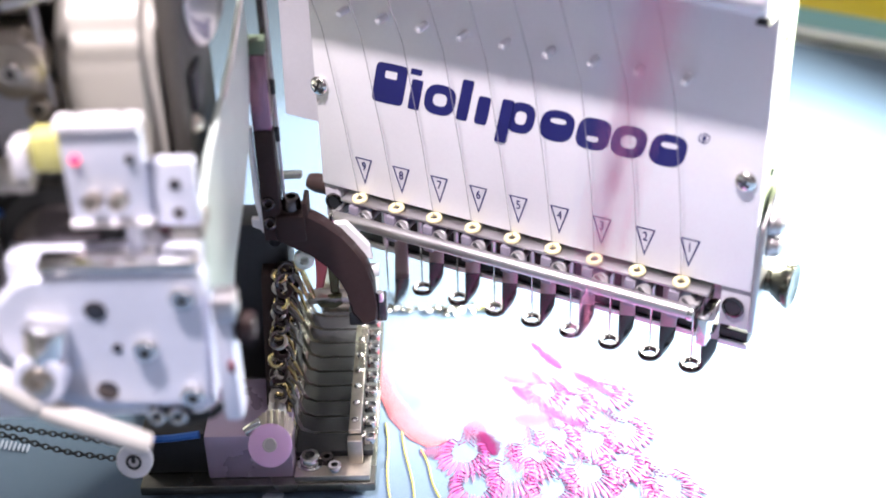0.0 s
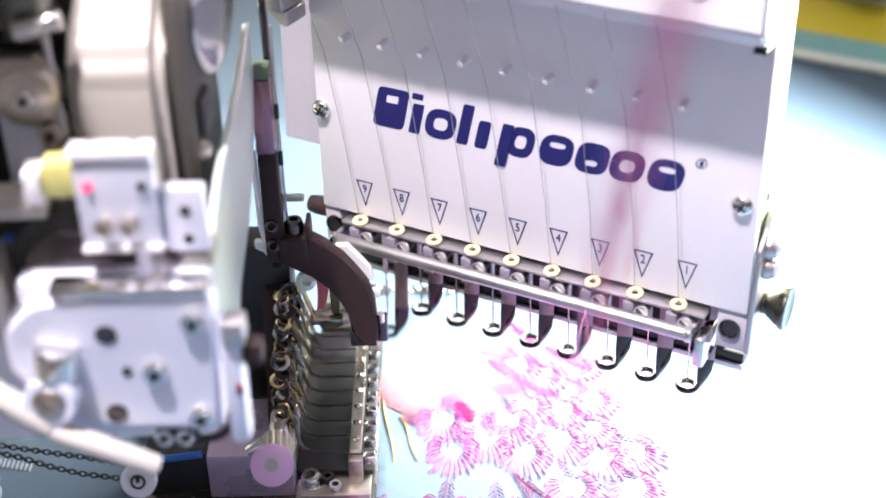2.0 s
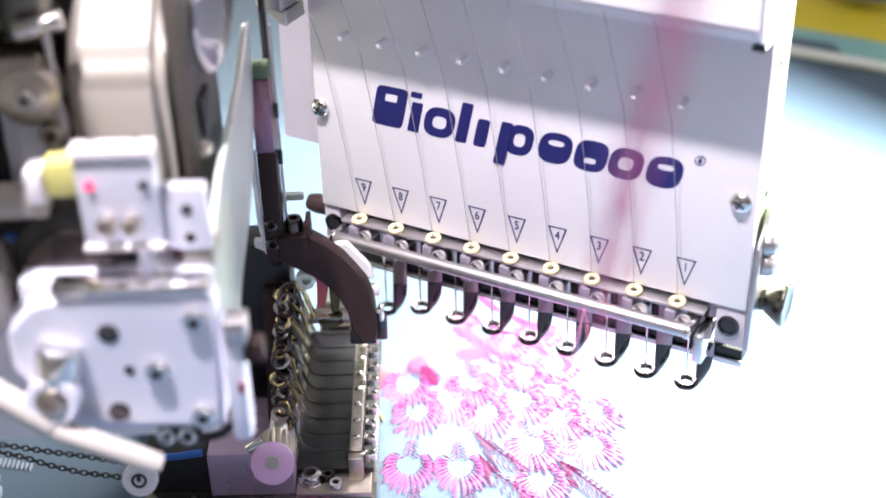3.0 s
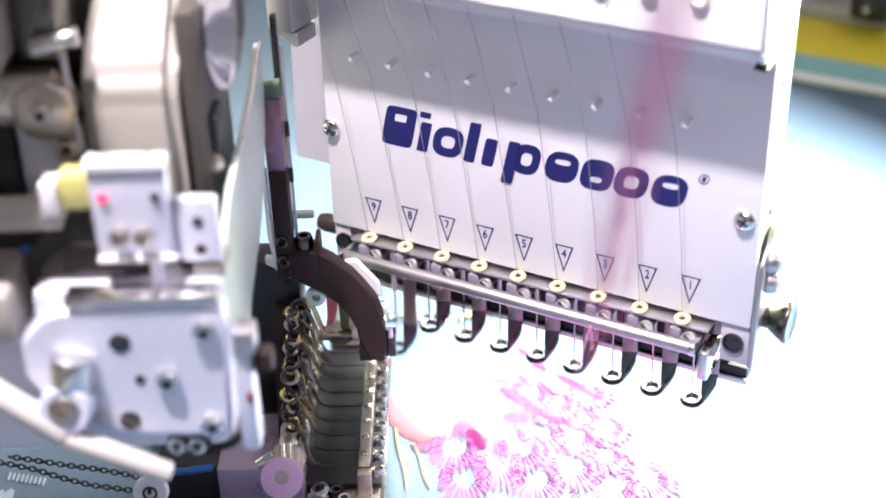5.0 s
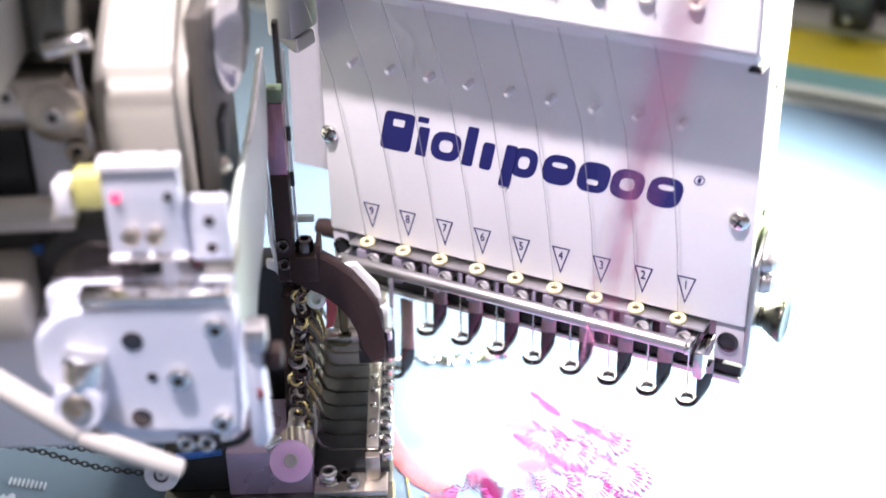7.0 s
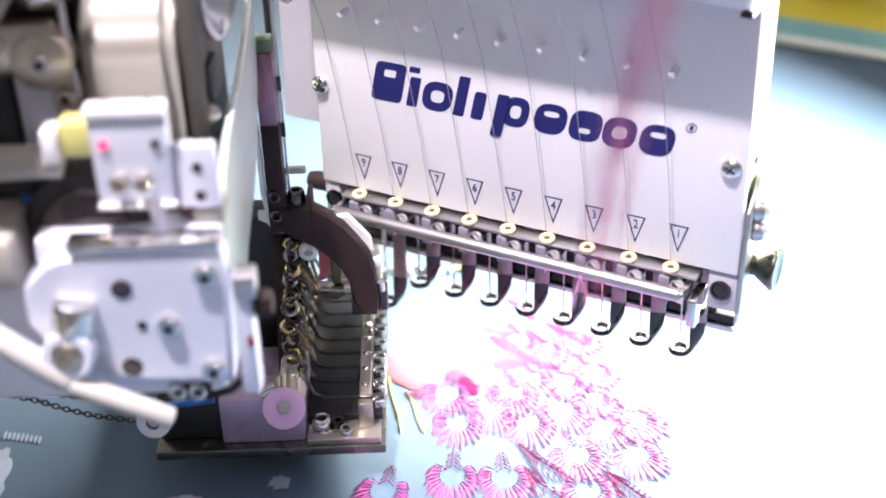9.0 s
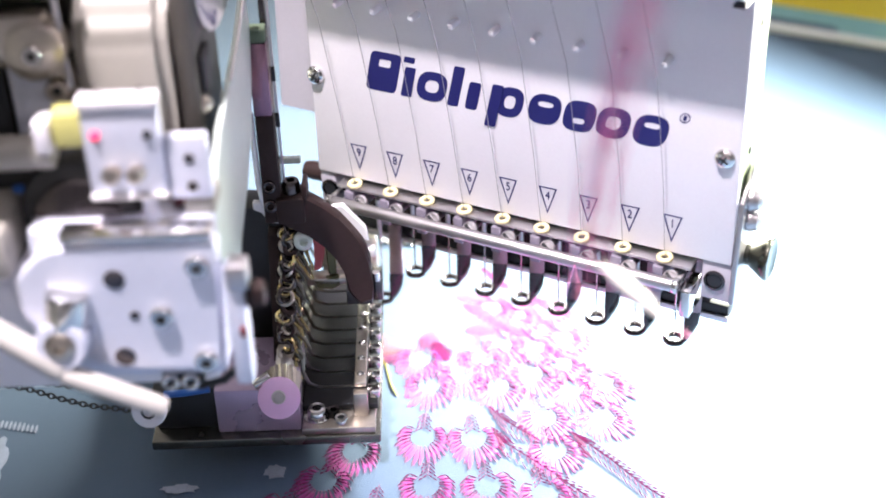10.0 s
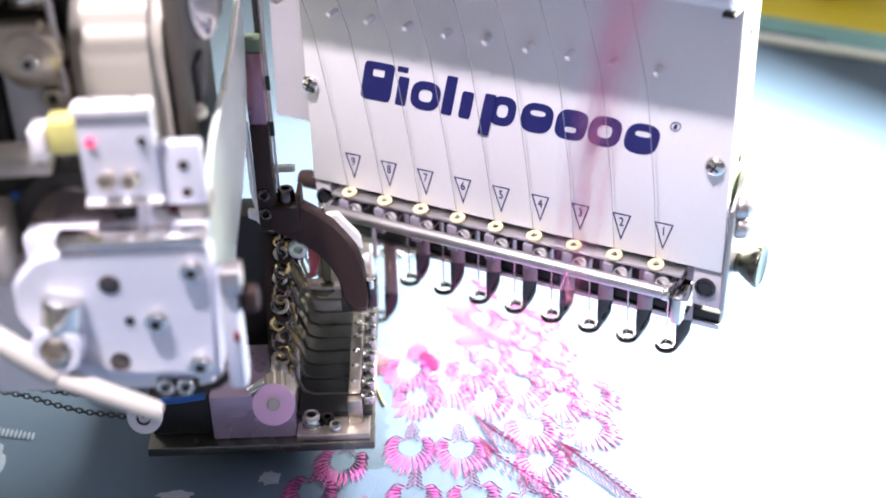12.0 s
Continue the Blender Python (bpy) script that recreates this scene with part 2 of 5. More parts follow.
def hex_socket_screw(name, parent, centre, axis, r, mat=CHROME, height=None):
    """A round-headed cap screw with a dark socket."""
    h = height or r * 0.9
    ob = part(name, lathe([(r, 0), (r, h * 0.75), (r * 0.85, h), (r * 0.5, h), (r * 0.45, h * 0.4)], centre, axis, 20), mat, parent)
    c = Vector(centre) + Vector(axis).normalized() * h * 0.42
    part("socket", lathe([(r * 0.42, 0), (r * 0.42, h * 0.1)], c, axis, 6), BLACK, ob)
    return ob

# ---- the hall and the table ----
def hall():
    room = thing("hall", "plain grey exhibition hall round the machine", "hall", (0, 0, -0.85), kind="structure")
    part("floor", block(-4, 4, -4, 4, -0.95, -0.85, 0), HALL, room)
    part("ceiling", block(-4, 4, -4, 4, 2.6, 2.7, 0), CEILING, room)
    part("wall_north", block(-4, 4, 4, 4.1, -0.85, 2.6, 0), HALL, room)
    part("wall_south", block(-4, 4, -4.1, -4, -0.85, 2.6, 0), HALL, room)
    part("wall_east", block(4, 4.1, -4, 4, -0.85, 2.6, 0), HALL, room)
    part("wall_west", block(-4.1, -4, -4, 4, -0.85, 2.6, 0), HALL, room)
    for x in (-2.2, -0.7, 0.8, 2.3):
        for y in (-2.4, -0.9, 0.9, 2.4):
            lamp = thing("ceiling_light", "bright white rectangular ceiling light panel", "ceiling light", (x, y, 2.585), group="hall ceiling lights")
            part("frame", block(x - 0.32, x + 0.32, y - 0.17, y + 0.17, 2.585, 2.6, 0.004), WHITE, lamp)
            part("diffuser", block(x - 0.29, x + 0.29, y - 0.14, y + 0.14, 2.578, 2.5845, 0.002), LAMPGLOW, lamp)


hall()

table = thing("machine_table", "grey machine table under the fabric", "table", (0, 0, -0.85), kind="structure")
part("tabletop", block(-1.0, 1.1, -0.6, 0.46, -0.06, FZ - 0.0015, 0.002), TABLE, table)
for lx in (-0.9, 1.0):
    for ly in (-0.5, 0.38):
        part("leg", block(lx - 0.03, lx + 0.03, ly - 0.03, ly + 0.03, -0.85, -0.06, 0.003), TABLE, table)


def far_rails():
    clamp = thing("clamp_bar", "glossy white metal clamp bar across the fabric", "clamp bar", (0, 0.43, FZ + 0.001))
    part("bar", block(-0.9, 1.0, 0.4268, 0.4325, FZ + 0.001, FZ + 0.005, 0.0012), WHITE, clamp)
    part("seal_strip", block(-0.9, 1.0, 0.4225, 0.4262, FZ + 0.001, FZ + 0.003, 0.0005), STEEL, clamp, "dark steel seal strip")
    beam = thing("back_beam", "teal and yellow painted beam behind the table", "beam", (0, 0.5, -0.85))
    part("foot_panel", block(-1.2, 1.4, 0.462, 0.62, -0.85, -0.03, 0.002), TEALPAINT, beam)
    part("teal_strip", block(-1.2, 1.4, 0.4335, 0.4735, FZ - 0.0012, FZ - 0.0003, 0), TEALPAINT, beam)
    part("yellow_panel", block(-1.2, 1.4, 0.474, 0.545, -0.03, FZ - 0.001, 0.002), BANDYELLOW, beam, "yellow painted rail")
    part("grey_panel", block(-1.2, 1.4, 0.5455, 0.585, -0.03, FZ + 0.006, 0.002), CASTING, beam, "grey-cream rail")
    part("dark_panel", block(-1.2, 1.4, 0.5855, 0.8, -0.03, FZ + 0.02, 0.002), BLACK, beam, "black back rail")
    clip = thing("black_roller_clip", "black plastic roller clip on the yellow rail", "clip", (0.09, 0.545, FZ))
    part("body", block(0.074, 0.104, 0.53, 0.552, FZ + 0.0065, FZ + 0.036, 0.006), BLACK, clip)
    part("pin", rod((0.089, 0.5295, FZ + 0.02), (0.089, 0.522, FZ + 0.02), 0.0048, 16, bevel=0.001), RUBBER, clip)
    part("screw", lathe([(0.0022, 0), (0.0022, 0.001), (0.0012, 0.0018)], (0.089, 0.522, FZ + 0.02), (0, -1, 0), 12), CHROME, clip)
    return clip


far_rails()


# unseen beam, added to keep the spotlight off the far fabric
def bridge():
    b = thing("shading_bridge", "unseen broad cream beam added to shade the far fabric", "bridge", (0.1, 0.2, -0.85), kind="structure")
    part("beam", block(-1.2, 1.4, 0.04, 0.44, 0.31, 0.62, 0.01), CASTING, b)
    part("added_arm", block(0.0, 0.15, -0.0112, 0.0398, 0.262, 0.42, 0.006), CASTING, b)
    for x in (-1.15, 1.25):
        part("post", block(x, x + 0.1, 0.06, 0.3, -0.85, 0.31, 0.01), CASTING, b)


bridge()

# ---- the needle case ----
PY = -0.0151  # front of the face plate
PITCH = 0.018


def needle_case():
    case = thing("needle_case", "white enamelled needle case with nine numbered needles", "needle case", (0.075, 0, 0.034))
    plate = part("face_plate", block(-0.0205, 0.1705, PY, -0.0115, 0.0722, 0.26, 0.0008), WHITE, case, "white enamelled face plate with navy print")
    part("case_body", block(-0.0195, 0.1700, -0.0113, 0.009, 0.073, 0.26, 0.001), EDGE, case, "pale green-white case body")
    # the cover that juts out above and shades the plate
    prof = [(-0.0365, 0.196), (-0.0365, 0.30), (-0.0155, 0.30), (-0.0155, 0.187), (-0.030, 0.1895)]
    bm = bmesh.new()
    a = [bm.verts.new((-0.022, y, z)) for y, z in prof]
    b = [bm.verts.new((0.1715, y, z)) for y, z in prof]
    bm.faces.new(a)
    bm.faces.new(b[::-1])
    for i in range(5):
        bm.faces.new((a[i], b[i], b[(i + 1) % 5], a[(i + 1) % 5]))
    bmesh.ops.bevel(bm, geom=bm.edges[:], offset=0.0012, segments=2, affect="EDGES")
    hood = part("hood", bm, WHITE, case, "white protruding thread hood")
    for i in range(9):
        x = i * PITCH + 0.004
        part("hood_eyelet", torus((x, -0.0372, 0.212), (0, -1, 0.15), 0.0022, 0.0011, 18, 8), WHITETHREAD, hood, "cream ceramic eyelet")
    part("hood_clip", block(0.1655, 0.1705, -0.0275, -0.016, 0.1855, 0.1872, 0.0006), BLACK, hood)
    # round-headed plate screws
    for x, z in ((-0.0178, 0.1195), (0.1643, 0.1196)):
        s = part("plate_screw", lathe([(0.0042, 0), (0.0042, 0.0006), (0.0034, 0.0018), (0.0018, 0.0024), (0.0002, 0.0025)], (x, PY, z), (0, -1, 0), 24), CHROME, case, "domed cross-head screw")
        for ang in (0.5, 2.07):
            part("slot", block(-0.0022, 0.0022, -0.0027, -0.0022, -0.0004, 0.0004, 0, pose(x, PY, z) @ Matrix.Rotation(ang, 4, "Y")), BLACK, s)
    # pale ceramic guide pegs that stand out from the plate
    for i in range(9):
        x = -0.0024 + i * 0.01783
        part("guide_peg", lathe([(0.0015, 0), (0.0015, 0.0052), (0.0012, 0.0061), (0.0005, 0.0064)], (x, PY, 0.1562), (0, -1, 0), 16), WHITE, case, "white guide peg")
    # numbered triangles
    for i in range(9):
        x = i * PITCH + 0.0013
        top, tip, half = 0.0896, 0.0771, 0.0041
        bm = bmesh.new()
        outer = [(-half, top), (half, top), (0, tip)]
        inner = [(-half + 0.0008, top - 0.0005), (half - 0.0008, top - 0.0005), (0, tip + 0.0016)]
        vo = [bm.verts.new((x + px, PY - 0.00012, pz)) for px, pz in outer]
        vi = [bm.verts.new((x + px, PY - 0.00012, pz)) for px, pz in inner]
        for k in range(3):
            bm.faces.new((vo[k], vo[(k + 1) % 3], vi[(k + 1) % 3], vi[k]))
        r = bmesh.ops.extrude_face_region(bm, geom=bm.faces[:])
        bmesh.ops.translate(bm, verts=[v for v in r["geom"] if isinstance(v, bmesh.types.BMVert)], vec=(0, 0.0002, 0))
        mark = part("triangle_mark", bm, NAVY, plate, "navy outlined triangle")
        cu = bpy.data.curves.new("digit", "FONT")
        cu.body, cu.size, cu.align_x, cu.align_y, cu.extrude = str(9 - i), 0.0056, "CENTER", "CENTER", 0.0001
        tmp = bpy.data.objects.new("tmp", cu)
        scene.collection.objects.link(tmp)
        bpy.context.view_layer.update()
        me = bpy.data.meshes.new_from_object(tmp)
        bpy.data.objects.remove(tmp)
        me.transform(pose(x, PY - 0.00015, 0.0857, 90) @ Matrix.Diagonal((0.8, 1, 1, 1)))
        bm = bmesh.new()
        bm.from_mesh(me)
        part("digit", bm, NAVY, plate, "navy number")
    # the maker's mark: plain slanted navy shapes
    def mark_shape(x, w, z0, z1, hole=None, round_=0.3, lift=0.0):
        h, sl = z1 - z0, 0.22
        n = 28
        pts = []
        for k in range(n):
            a = 2 * math.pi * k / n
            c, s = math.cos(a), math.sin(a)
            px = math.copysign(abs(c) ** round_, c) * w / 2
            pz = math.copysign(abs(s) ** round_, s) * h / 2
            pts.append((px, pz))
        bm = bmesh.new()
        if hole:
            hw, hh, oz = hole
            vo = [bm.verts.new((x + p + sl * q, PY - 0.00014, (z0 + z1) / 2 + q)) for p, q in pts]
            vi = [bm.verts.new((x + p * hw / w + sl * (q * hh / h + oz), PY - 0.00014, (z0 + z1) / 2 + q * hh / h + oz)) for p, q in pts]
            for k in range(n):
                bm.faces.new((vo[k], vo[(k + 1) % n], vi[(k + 1) % n], vi[k]))
        else:
            bm.faces.new([bm.verts.new((x + p + sl * q, PY - 0.00014, (z0 + z1) / 2 + q)) for p, q in pts])
        r = bmesh.ops.extrude_face_region(bm, geom=bm.faces[:])
        bmesh.ops.translate(bm, verts=[v for v in r["geom"] if isinstance(v, bmesh.types.BMVert)], vec=(0, 0.0002, 0))
        bmesh.ops.translate(bm, verts=bm.verts, vec=(0, -lift, 0))
        part("mark_shape", bm, NAVY, plate, "solid navy printed shape")

    lo, mid, hi = 0.1182, 0.1318, 0.1364
    mark_shape(0.0160, 0.0145, lo, hi, (0.0055, 0.0035, 0.004), 0.25)
    mark_shape(0.0277, 0.0050, lo, mid, None, 0.15)
    mark_shape(0.0287, 0.0050, 0.1338, hi, None, 0.15)
    mark_shape(0.0388, 0.0138, lo, mid, (0.0062, 0.0058, 0), 0.75)
    mark_shape(0.0500, 0.0050, lo, hi, None, 0.15)
    mark_shape(0.0577, 0.0055, lo, mid - 0.001, None, 0.3)
    mark_shape(0.0672, 0.0050, 0.1125, mid, None, 0.15, 0.0003)
    mark_shape(0.0742, 0.0118, lo, mid, (0.0048, 0.0060, 0), 0.75)
    mark_shape(0.0895, 0.0140, lo, mid, (0.0066, 0.0026, 0.0022), 0.75)
    mark_shape(0.1045, 0.0135, lo, mid, (0.0050, 0.0026, -0.0022), 0.65)
    mark_shape(0.1187, 0.0138, lo, mid, (0.0062, 0.0058, 0), 0.75)
    mark_shape(0.1342, 0.0140, lo, mid, (0.0066, 0.0026, 0.0022), 0.75)
    mark_shape(0.1475, 0.0042, 0.1310, 0.1352, (0.0034, 0.0034, 0), 1.0)
    mark_shape(0.1475, 0.0014, 0.1320, 0.1342, None, 0.6)

    # the steel ledge with yellow eyelets
    ledge = part("thread_ledge", block(-0.0085, 0.1555, -0.0200, -0.0117, 0.0688, 0.0702, 0.0004), STEEL, case, "brushed steel thread ledge")
    lip = part("ledge_lip", block(-0.0085, 0.1555, -0.0135, -0.0117, 0.0640, 0.0687, 0.0003), DARKSTEEL, case)
    eyelet = part("eyelet", torus((0, -0.0180, 0.0713), (0, -0.15, 1), 0.0024, 0.0011, 24, 10), YELLOW, case, "yellow ceramic thread eyelet")
    for i in range(1, 9):
        again(eyelet, case, (i * PITCH, 0, 0)).location = Vector((i * PITCH, 0, 0))
    # end cheeks with dark holes
    for x0, x1, hx in ((-0.0205, -0.0125, -0.0155), (0.1585, 0.1705, 0.1640)):
        cheek = part("end_cheek", block(x0, x1, -0.0140, 0.009, 0.0540, 0.0720, 0.0008), COVER, case)
        part("hole_ring", lathe([(0.0044, 0), (0.0044, 0.0010), (0.0034, 0.0012), (0.0032, 0.0002)], (hx, -0.0140, 0.0635), (0, -1, 0), 24), DARKSTEEL, cheek)
        part("hole", lathe([(0.0031, 0), (0.0031, 0.0006)], (hx, -0.0141, 0.0635), (0, -1, 0), 24), BLACK, cheek)
    # the lower housing behind the feet
    part("lower_housing", block(-0.012, 0.158, 0.0035, 0.0088, 0.040, 0.0722, 0.0006), BRONZE, case, "dark lower housing")
    part("bottom_strip", block(-0.018, 0.166, 0.0040, 0.0120, 0.0335, 0.0396, 0.0006), BLACK, case, "black bottom strip")
    part("bottom_edge", block(-0.018, 0.1665, 0.0022, 0.0038, 0.0325, 0.0352, 0.0004), STEEL, case)
    # clamps with slotted screws seen between ledge and rail
    clampb = part("thread_clamp", block(-0.0040, 0.0006, -0.0215, 0.0034, 0.0560, 0.0684, 0.0006), CLAMPGREY, case, "lavender-grey thread clamp")
    screwb = part("clamp_screw", lathe([(0.0036, 0), (0.0036, 0.0012), (0.0030, 0.0018), (0.0026, 0.0018), (0.0024, 0.0014)], (0.0042, -0.0208, 0.0640), (0, -1, 0.6), 22), STEEL, case)
    slotb = part("screw_slot", block(-0.0026, 0.0026, -0.0021, -0.0012, -0.0006, 0.0006, 0, pose(0.0042, -0.0208, 0.0642, -31) @ Matrix.Rotation(0.6, 4, "Y")), BLACK, case)
    stem = part("clamp_stem", rod((0.0042, -0.0197, 0.0630), (0.0042, 0.0036, 0.0630), 0.0014, 10), STEEL, case)
    for i in range(1, 9):
        for o in (clampb, screwb, slotb, stem):
            again(o, case, (0, 0, 0)).location = Vector((i * PITCH, 0, 0))
    # the round rail in front
    rail = part("guard_rail", rod((-0.008, -0.0271, 0.0652), (0.1525, -0.0271, 0.0652), 0.0027, 20, bevel=0.0004), STEEL, case, "round steel guard rail")
    for x in (-0.0078, 0.1520):
        part("rail_collar", rod((x - 0.0012, -0.0271, 0.0652), (x + 0.0012, -0.0271, 0.0652), 0.0031, 20, bevel=0.0004), CHROME, rail)
        part("rail_bracket", block(x - 0.001, x + 0.0012, -0.0271, -0.012, 0.0625, 0.0672, 0.0004), CHROME, rail)
    part("clear_block", block(0.1535, 0.1580, -0.0260, -0.010, 0.0500, 0.0630, 0.001), CHROME, case, "shiny end block")
    # cheek plate with screws and a cone knob on the open side
    side = part("side_plate", prism([(-0.0165, 0.055), (0.005, 0.0528), (0.0065, 0.106), (0.003, 0.112), (-0.004, 0.110), (-0.0135, 0.100)], 0.0022, (0.1730, 0, 0), (0, 1, 0), (0, 0, 1)), STEEL, case, "bevelled steel side plate")
    for z in (0.0985, 0.0895):
        part("side_screw", lathe([(0.0050, 0), (0.0050, 0.0016), (0.0046, 0.0022), (0.0040, 0.0040), (0.0020, 0.0052), (0.0002, 0.0054)], (0.1730, -0.0045, z), (1, 0, 0), 24), STEEL, side)
    part("cone_knob", lathe([(0.0046, 0), (0.0046, 0.0018), (0.0052, 0.0024), (0.0092, 0.0088), (0.0092, 0.0098), (0.0084, 0.0104), (0.0050, 0.0092), (0.0022, 0.0098)], (0.1730, -0.003, 0.0722), (1, 0, 0), 32), KNOBSTEEL, side, "polished cone knob")
    for z in (0.171, 0.118):
        part("side_slot", rod((0.1696, -0.002, z), (0.1704, -0.002, z), 0.0014, 10), BLACK, case)
    # covers on the other end
    lc = part("left_cover", prism([(-0.0565, 0.0850), (-0.0200, 0.0845), (-0.0200, 0.20), (-0.0530, 0.20)], 0.003, (0, 0.012, 0), (1, 0, 0), (0, 0, 1)), COVER, case, "lavender-grey sheet cover")
    part("left_housing", block(-0.0352, -0.0228, -0.031, -0.010, 0.1668, 0.30, 0.002), STEEL, case, "silver upper housing")
    part("left_foot", prism([(-0.0350, 0.1665), (-0.0245, 0.1602), (-0.0222, 0.1605), (-0.0228, 0.1665)], 0.014, (0, -0.028, 0), (1, 0, 0), (0, 0, 1), 0.0006), STEEL, case)
    part("axle_knob", lathe([(0.0028, 0), (0.0042, 0.001), (0.0044, 0.008), (0.0036, 0.0115), (0.001, 0.0125)], (-0.0204, -0.008, 0.0668), (-1, 0, 0), 20), BRONZE, case, "brown axle knob")
    return case


needle_case()


def presser_foot(x):
    f = thing("presser_foot", "dark polished steel hooked presser foot with a ring end", "presser foot", (x, 0, 0.055), group="presser feet")
    pts = [(0.0072, 0.0012, 0.062), (0.0072, 0.0010, 0.046), (0.0071, 0.0006, 0.0355), (0.0069, 0.0002, 0.0290), (0.0062, 0, 0.0240), (0.0050, 0, 0.0210), (0.0034, 0, 0.0198)]
    ws = [0.0033, 0.0033, 0.0033, 0.0032, 0.0029, 0.0026, 0.0022]
    bm = bmesh.new()
    rows = []
    for i, (px, py, pz) in enumerate(pts):
        a, b = Vector(pts[max(i - 1, 0)]), Vector(pts[min(i + 1, len(pts) - 1)])
        d = (b - a).normalized()
        n = Vector((-d.z, 0, d.x))
        # the shank lies across, the toe lies flat
        flat = min(1.0, max(0.0, (i - 1) / 4))
        s = (Vector((1, 0, 0)).lerp(Vector((0, 1, 0)), flat)).normalized() if i < 2 else n.lerp(Vector((0, 1, 0)), flat).normalized()
        t = d.cross(s).normalized() * 0.0008
        c = Vector((x + px, py, pz))
        rows.append([bm.verts.new(c + s * ws[i] * u + t * v) for u, v in ((-1, -0.6), (-0.8, -1), (0.8, -1), (1, -0.6), (1, 0.6), (0.8, 1), (-0.8, 1), (-1, 0.6))])
    # the foot is cut in two so the shank can carry a painted reflection
    low = bmesh.new()
    for body, stretch in ((bm, rows[:3]), (low, [[low.verts.new(v.co) for v in r] for r in rows[2:]])):
        for r0, r1 in zip(stretch, stretch[1:]):
            for k in range(8):
                body.faces.new((r0[k], r0[(k + 1) % 8], r1[(k + 1) % 8], r1[k]))
        body.faces.new(stretch[0][::-1])
        body.faces.new(stretch[-1])
    bmesh.ops.delete(bm, geom=[v for v in bm.verts if not v.link_faces], context="VERTS")
    part("shank", bm, SHANKSHEEN, f, "steel shank with a mauve reflection in its colour", smooth=60)
    part("toe", low, RINGSTEEL, f, smooth=60)
    part("ring", torus((x, 0, 0.0196), (0, 0, 1), 0.0037, 0.0013, 32, 10), RINGSTEEL, f)
    return f


def needle(x):
    n = thing("needle", "thin steel needle on its needle bar", "needle", (x, 0, 0.066), group="needles")
    bar = part("needle_bar", rod((x, 0, 0.066), (x, 0, 0.045), 0.0012, 12), STEEL, n)
    part("shaft", wire([(x, 0, 0.046), (x, 0, 0.026), (x, 0, 0.0185)], [0.00045, 0.0004, 0.00012], 8), CHROME, n)
    return n


FEET = [presser_foot(i * PITCH + 0.0007) for i in range(9)]
NEEDLES = [needle(i * PITCH + 0.0005) for i in range(9)]


def upper_threads():
    r = random.Random(4)
    for i in range(9):
        x = i * PITCH
        th = thing("upper_thread", "thin grey sewing thread running down the face plate", "thread", (x, -0.018, 0.07), group="upper threads")
        bend = r.uniform(-0.001, 0.001)
        top = -0.016 + i * 0.0186
        part("strand", wire([(x, -0.018, 0.0700), (x + (top - x) * 0.25 + bend, -0.0188, 0.105), (x + (top - x) * 0.6 + bend, -0.022, 0.150), (top, -0.0345, 0.1955), (top + 0.001, -0.0385, 0.211)], 0.00016, 6), GREYTHREAD, th)


upper_threads()

